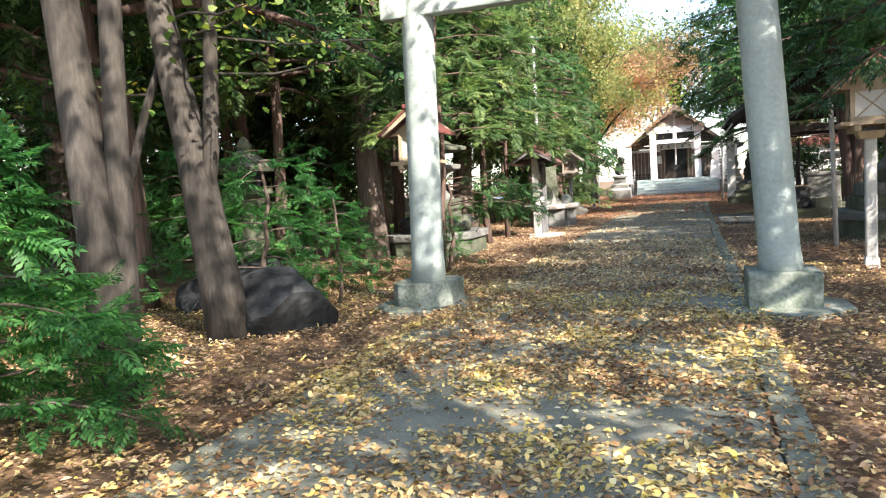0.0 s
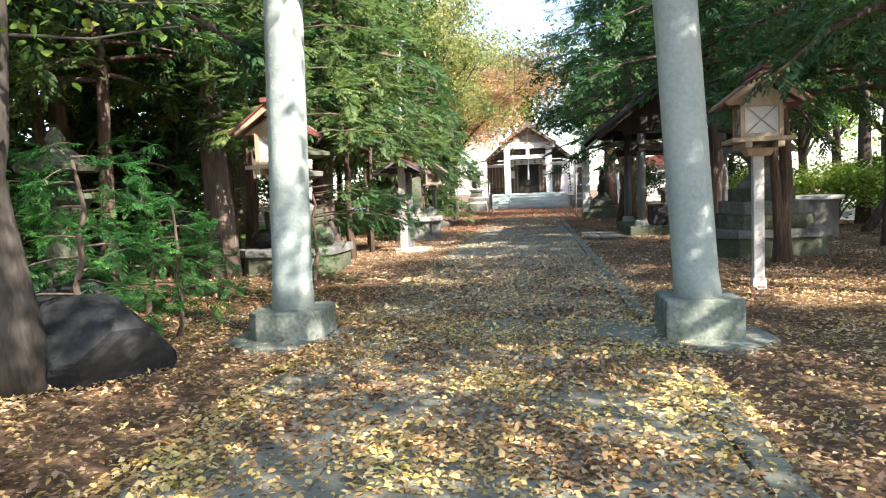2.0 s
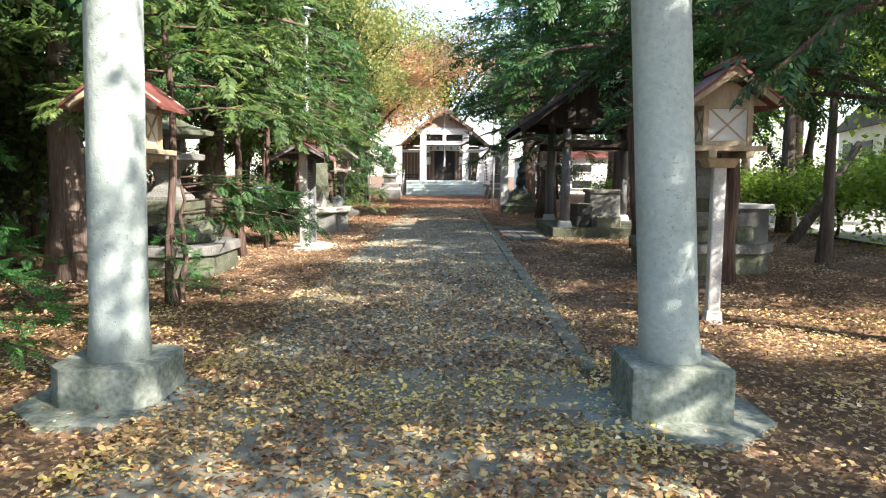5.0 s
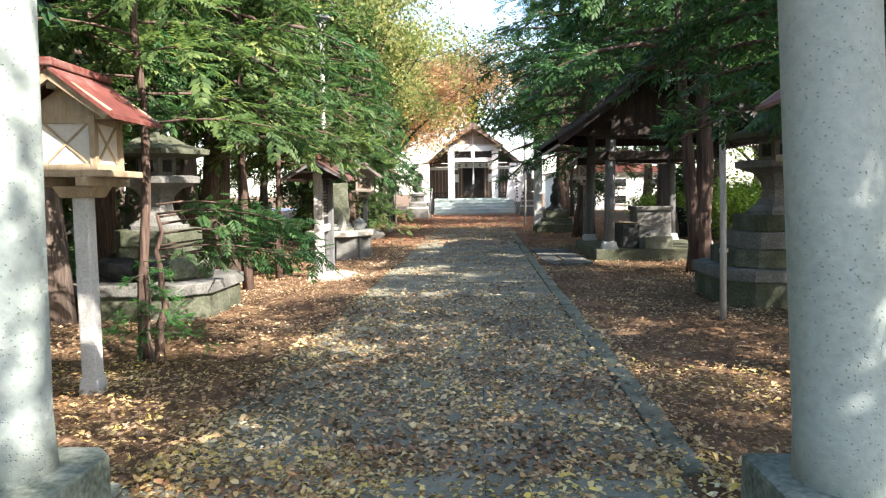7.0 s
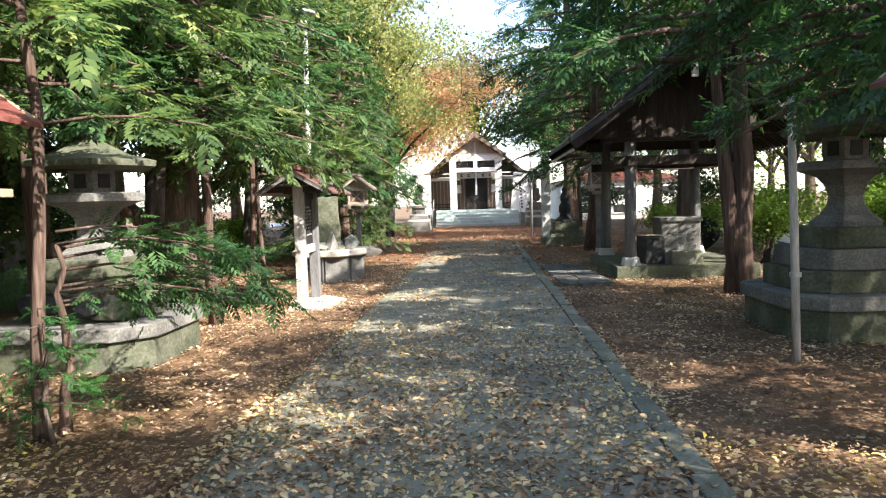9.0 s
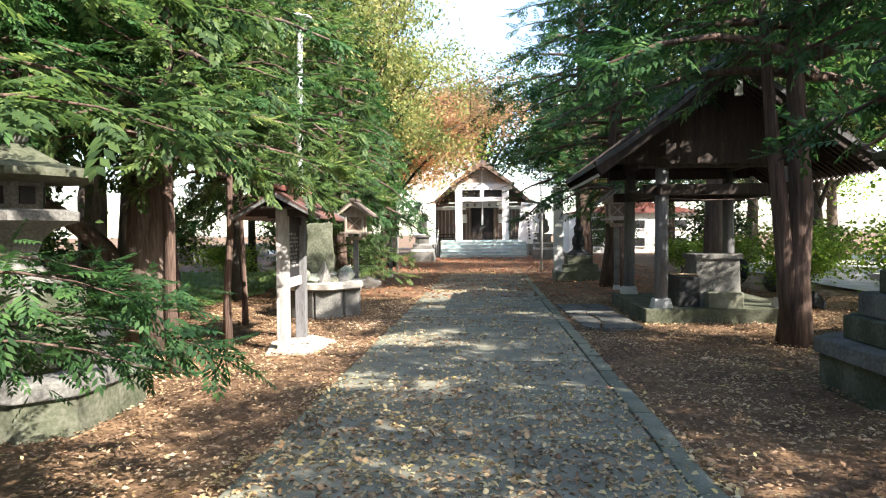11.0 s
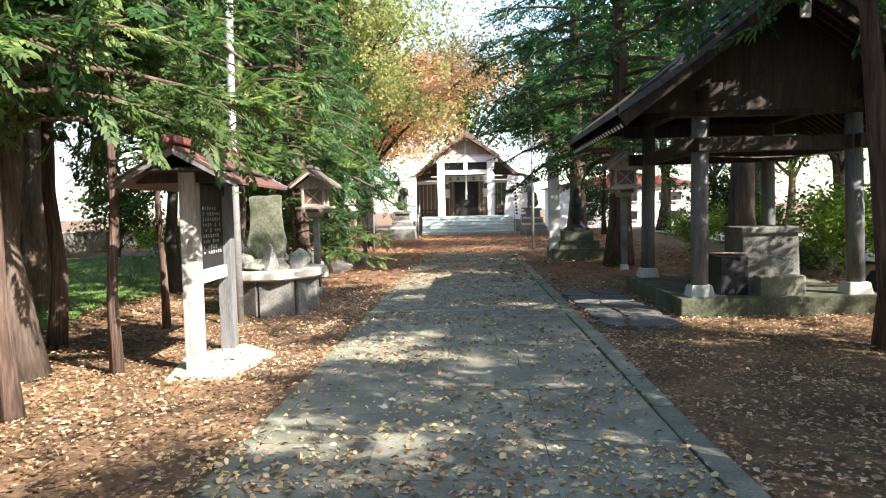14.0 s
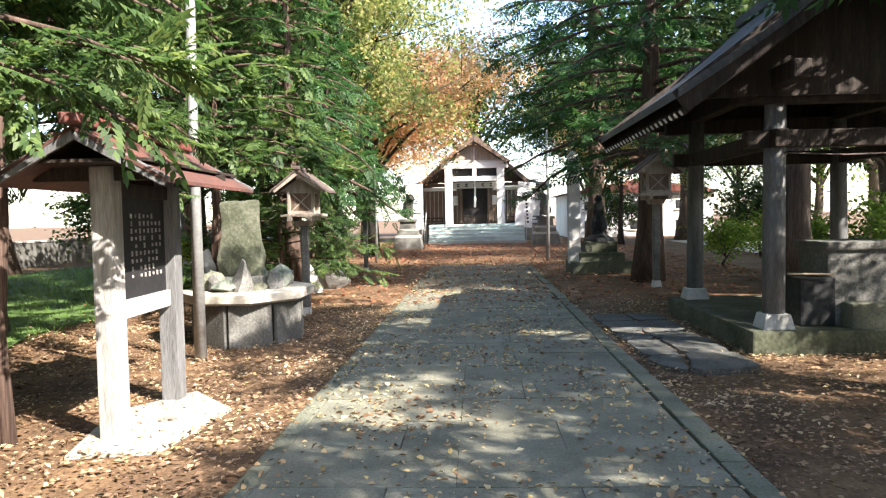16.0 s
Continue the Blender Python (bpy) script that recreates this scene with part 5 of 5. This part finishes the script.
def litter(name, seed, count, x0, x1, y0, y1, size, material, label, bias=None, leaf=FALLEN):
    rng = np.random.default_rng(seed)
    x, y = rng.uniform(x0, x1, count), rng.uniform(y0, y1, count)
    if bias is not None:
        keep = rng.random(count) < bias(x, y)
        x, y = x[keep], y[keep]
    clear = (x < 1.47) | (x > 1.61) | (y < -0.2) | (rng.random(len(x)) < 0.25)
    x, y = x[clear], y[clear]
    z = ground_z(x, y) + 0.006 + rng.random(len(x)) * 0.012
    on_path = (x > PATH_L - 0.1) & (x < PATH_R + 0.25)
    z = np.where(on_path, z + 0.006, z)
    w = rng.normal(0, 1, (len(x), 3)) * (1, 1, 0.22)
    v = fronds(rng, np.stack([x, y, z], 1), w, size * rng.uniform(0.45, 1.35, len(x)), leaf, 0.66, rng.uniform(0.45, 1.05, len(x)))
    v[:, 2] = np.maximum(v[:, 2], np.repeat(z, len(leaf)) - 0.004)
    ob = new(name, sheet_mesh(name, v, len(leaf), material))
    return tagged(ob, label, "fallen leaves", kind="stuff")


def patchy(scale, lo, hi, seed):
    def f(x, y):
        a = np.array([noise.noise((p * scale, q * scale, seed)) for p, q in zip(x, y)])
        return np.clip((a + 0.5 - lo) / (hi - lo), 0.06, 1)
    return f


litter("path_leaves", 1, 56000, -1.4, 1.7, -8.5, 0.4, 0.041, L_GOLD, "yellow and tan fallen leaves on the path", patchy(1.3, 0.05, 0.75, 1), ROUND)
litter("path_leaves", 2, 21000, -1.4, 1.7, 0.0, 6.5, 0.047, L_FALLEN, "tan fallen leaves scattered on the path", lambda x, y: np.clip(1.0 - 0.13 * (y - 1.0), 0.22, 0.9), ROUND)
litter("path_leaves", 9, 4800, -1.4, 1.7, 6.5, 12.0, 0.047, L_FALLEN, "tan fallen leaves scattered thinly on the path", patchy(1.0, -0.1, 1.1, 2), ROUND)
litter("path_leaves", 3, 15000, -1.4, 1.7, 12.0, 26.0, 0.055, L_FALLEN, "tan fallen leaves on the far path", patchy(0.8, 0.3, 1.0, 3))
litter("verge_leaves", 4, 74000, 1.6, 9.5, -8, 16, 0.046, L_RUST, "brown fallen leaves under the evergreens")
litter("verge_leaves", 5, 50000, -6.5, -1.3, -8, 16, 0.046, L_RUST, "brown fallen leaves under the trees")
litter("verge_leaves", 6, 66000, -6.0, 7.5, -8, 2.5, 0.043, L_GOLD, "yellow fallen leaves by the gate", lambda x, y: np.where((x < -1.3) | (x > 1.5), 1.0, 0.1))
litter("verge_leaves", 8, 17000, -6.0, 6.5, 2.5, 16, 0.046, L_FALLEN, "tan fallen leaves along the path", lambda x, y: np.where((x < -1.3) | (x > 1.5), 1.0, 0.1))
litter("forecourt_leaves", 7, 22000, -7, 7, 16, 42.5, 0.085, L_FOREC, "rust-red fallen leaves before the hall")


# ---------------- paving slabs and kerbs ----------------
def slab_piece(w, d):
    bm = box(0, 0, 0, w - 0.004, d - 0.005, 0.05, 0.003)
    me = bpy.data.meshes.new("slab")
    bm.to_mesh(me)
    bm.free()
    me.materials.append(M_SLAB)
    return me


rnd = random.Random(8)
lays = [[(-1.14, -0.05), (-0.05, 1.45)], [(-1.14, 0.45), (0.45, 1.45)], [(-1.14, -0.42), (-0.42, 0.62), (0.62, 1.45)]]
row_d = 0.62
slab_me = {p: slab_piece(p[1] - p[0], row_d) for lay in lays for p in lay}
rows_n = int((PATH_Y1 - PATH_Y0) / row_d)
for r in range(rows_n):
    for a, b in lays[(r * 7 + r // 3) % 3]:
        me = slab_me[(a, b)]
        y = PATH_Y0 + row_d * (r + 0.5)
        ob = new("slab", me)
        ob.parent = pavement
        ob.location = ((a + b) / 2, y, float(ground_z(0, y)) - 0.012 + rnd.uniform(-0.004, 0.004))
        ob.rotation_euler = (rnd.uniform(-0.003, 0.003), rnd.uniform(-0.004, 0.004), rnd.uniform(-0.004, 0.004))


def kerb_piece(w, d, h):
    bm = box(0, 0, 0, w, d - 0.01, h, 0.012)
    me = bpy.data.meshes.new("kerb_stone")
    bm.to_mesh(me)
    bm.free()
    me.materials.append(M_KERB)
    return me


kr, kl = kerb_piece(0.16, 0.9, 0.12), kerb_piece(0.13, 0.6, 0.08)
for k in range(int((PATH_Y1 + 8) / 0.9)):
    y = -8 + 0.9 * (k + 0.5)
    if -1.9 < y < -0.2:
        continue
    ob = new("kerb_stone", kr)
    ob.parent = pavement
    ob.location = (1.545 + rnd.uniform(-0.008, 0.008), y, float(ground_z(0, y)) - 0.036 + rnd.uniform(-0.006, 0.006))
for k in range(int((PATH_Y1 + 8) / 0.6)):
    y = -8 + 0.6 * (k + 0.5)
    ob = new("edging_stone", kl)
    ob.parent = pavement
    ob.location = (-1.215 + rnd.uniform(-0.006, 0.006), y, float(ground_z(0, y)) - 0.028 + rnd.uniform(-0.004, 0.004))
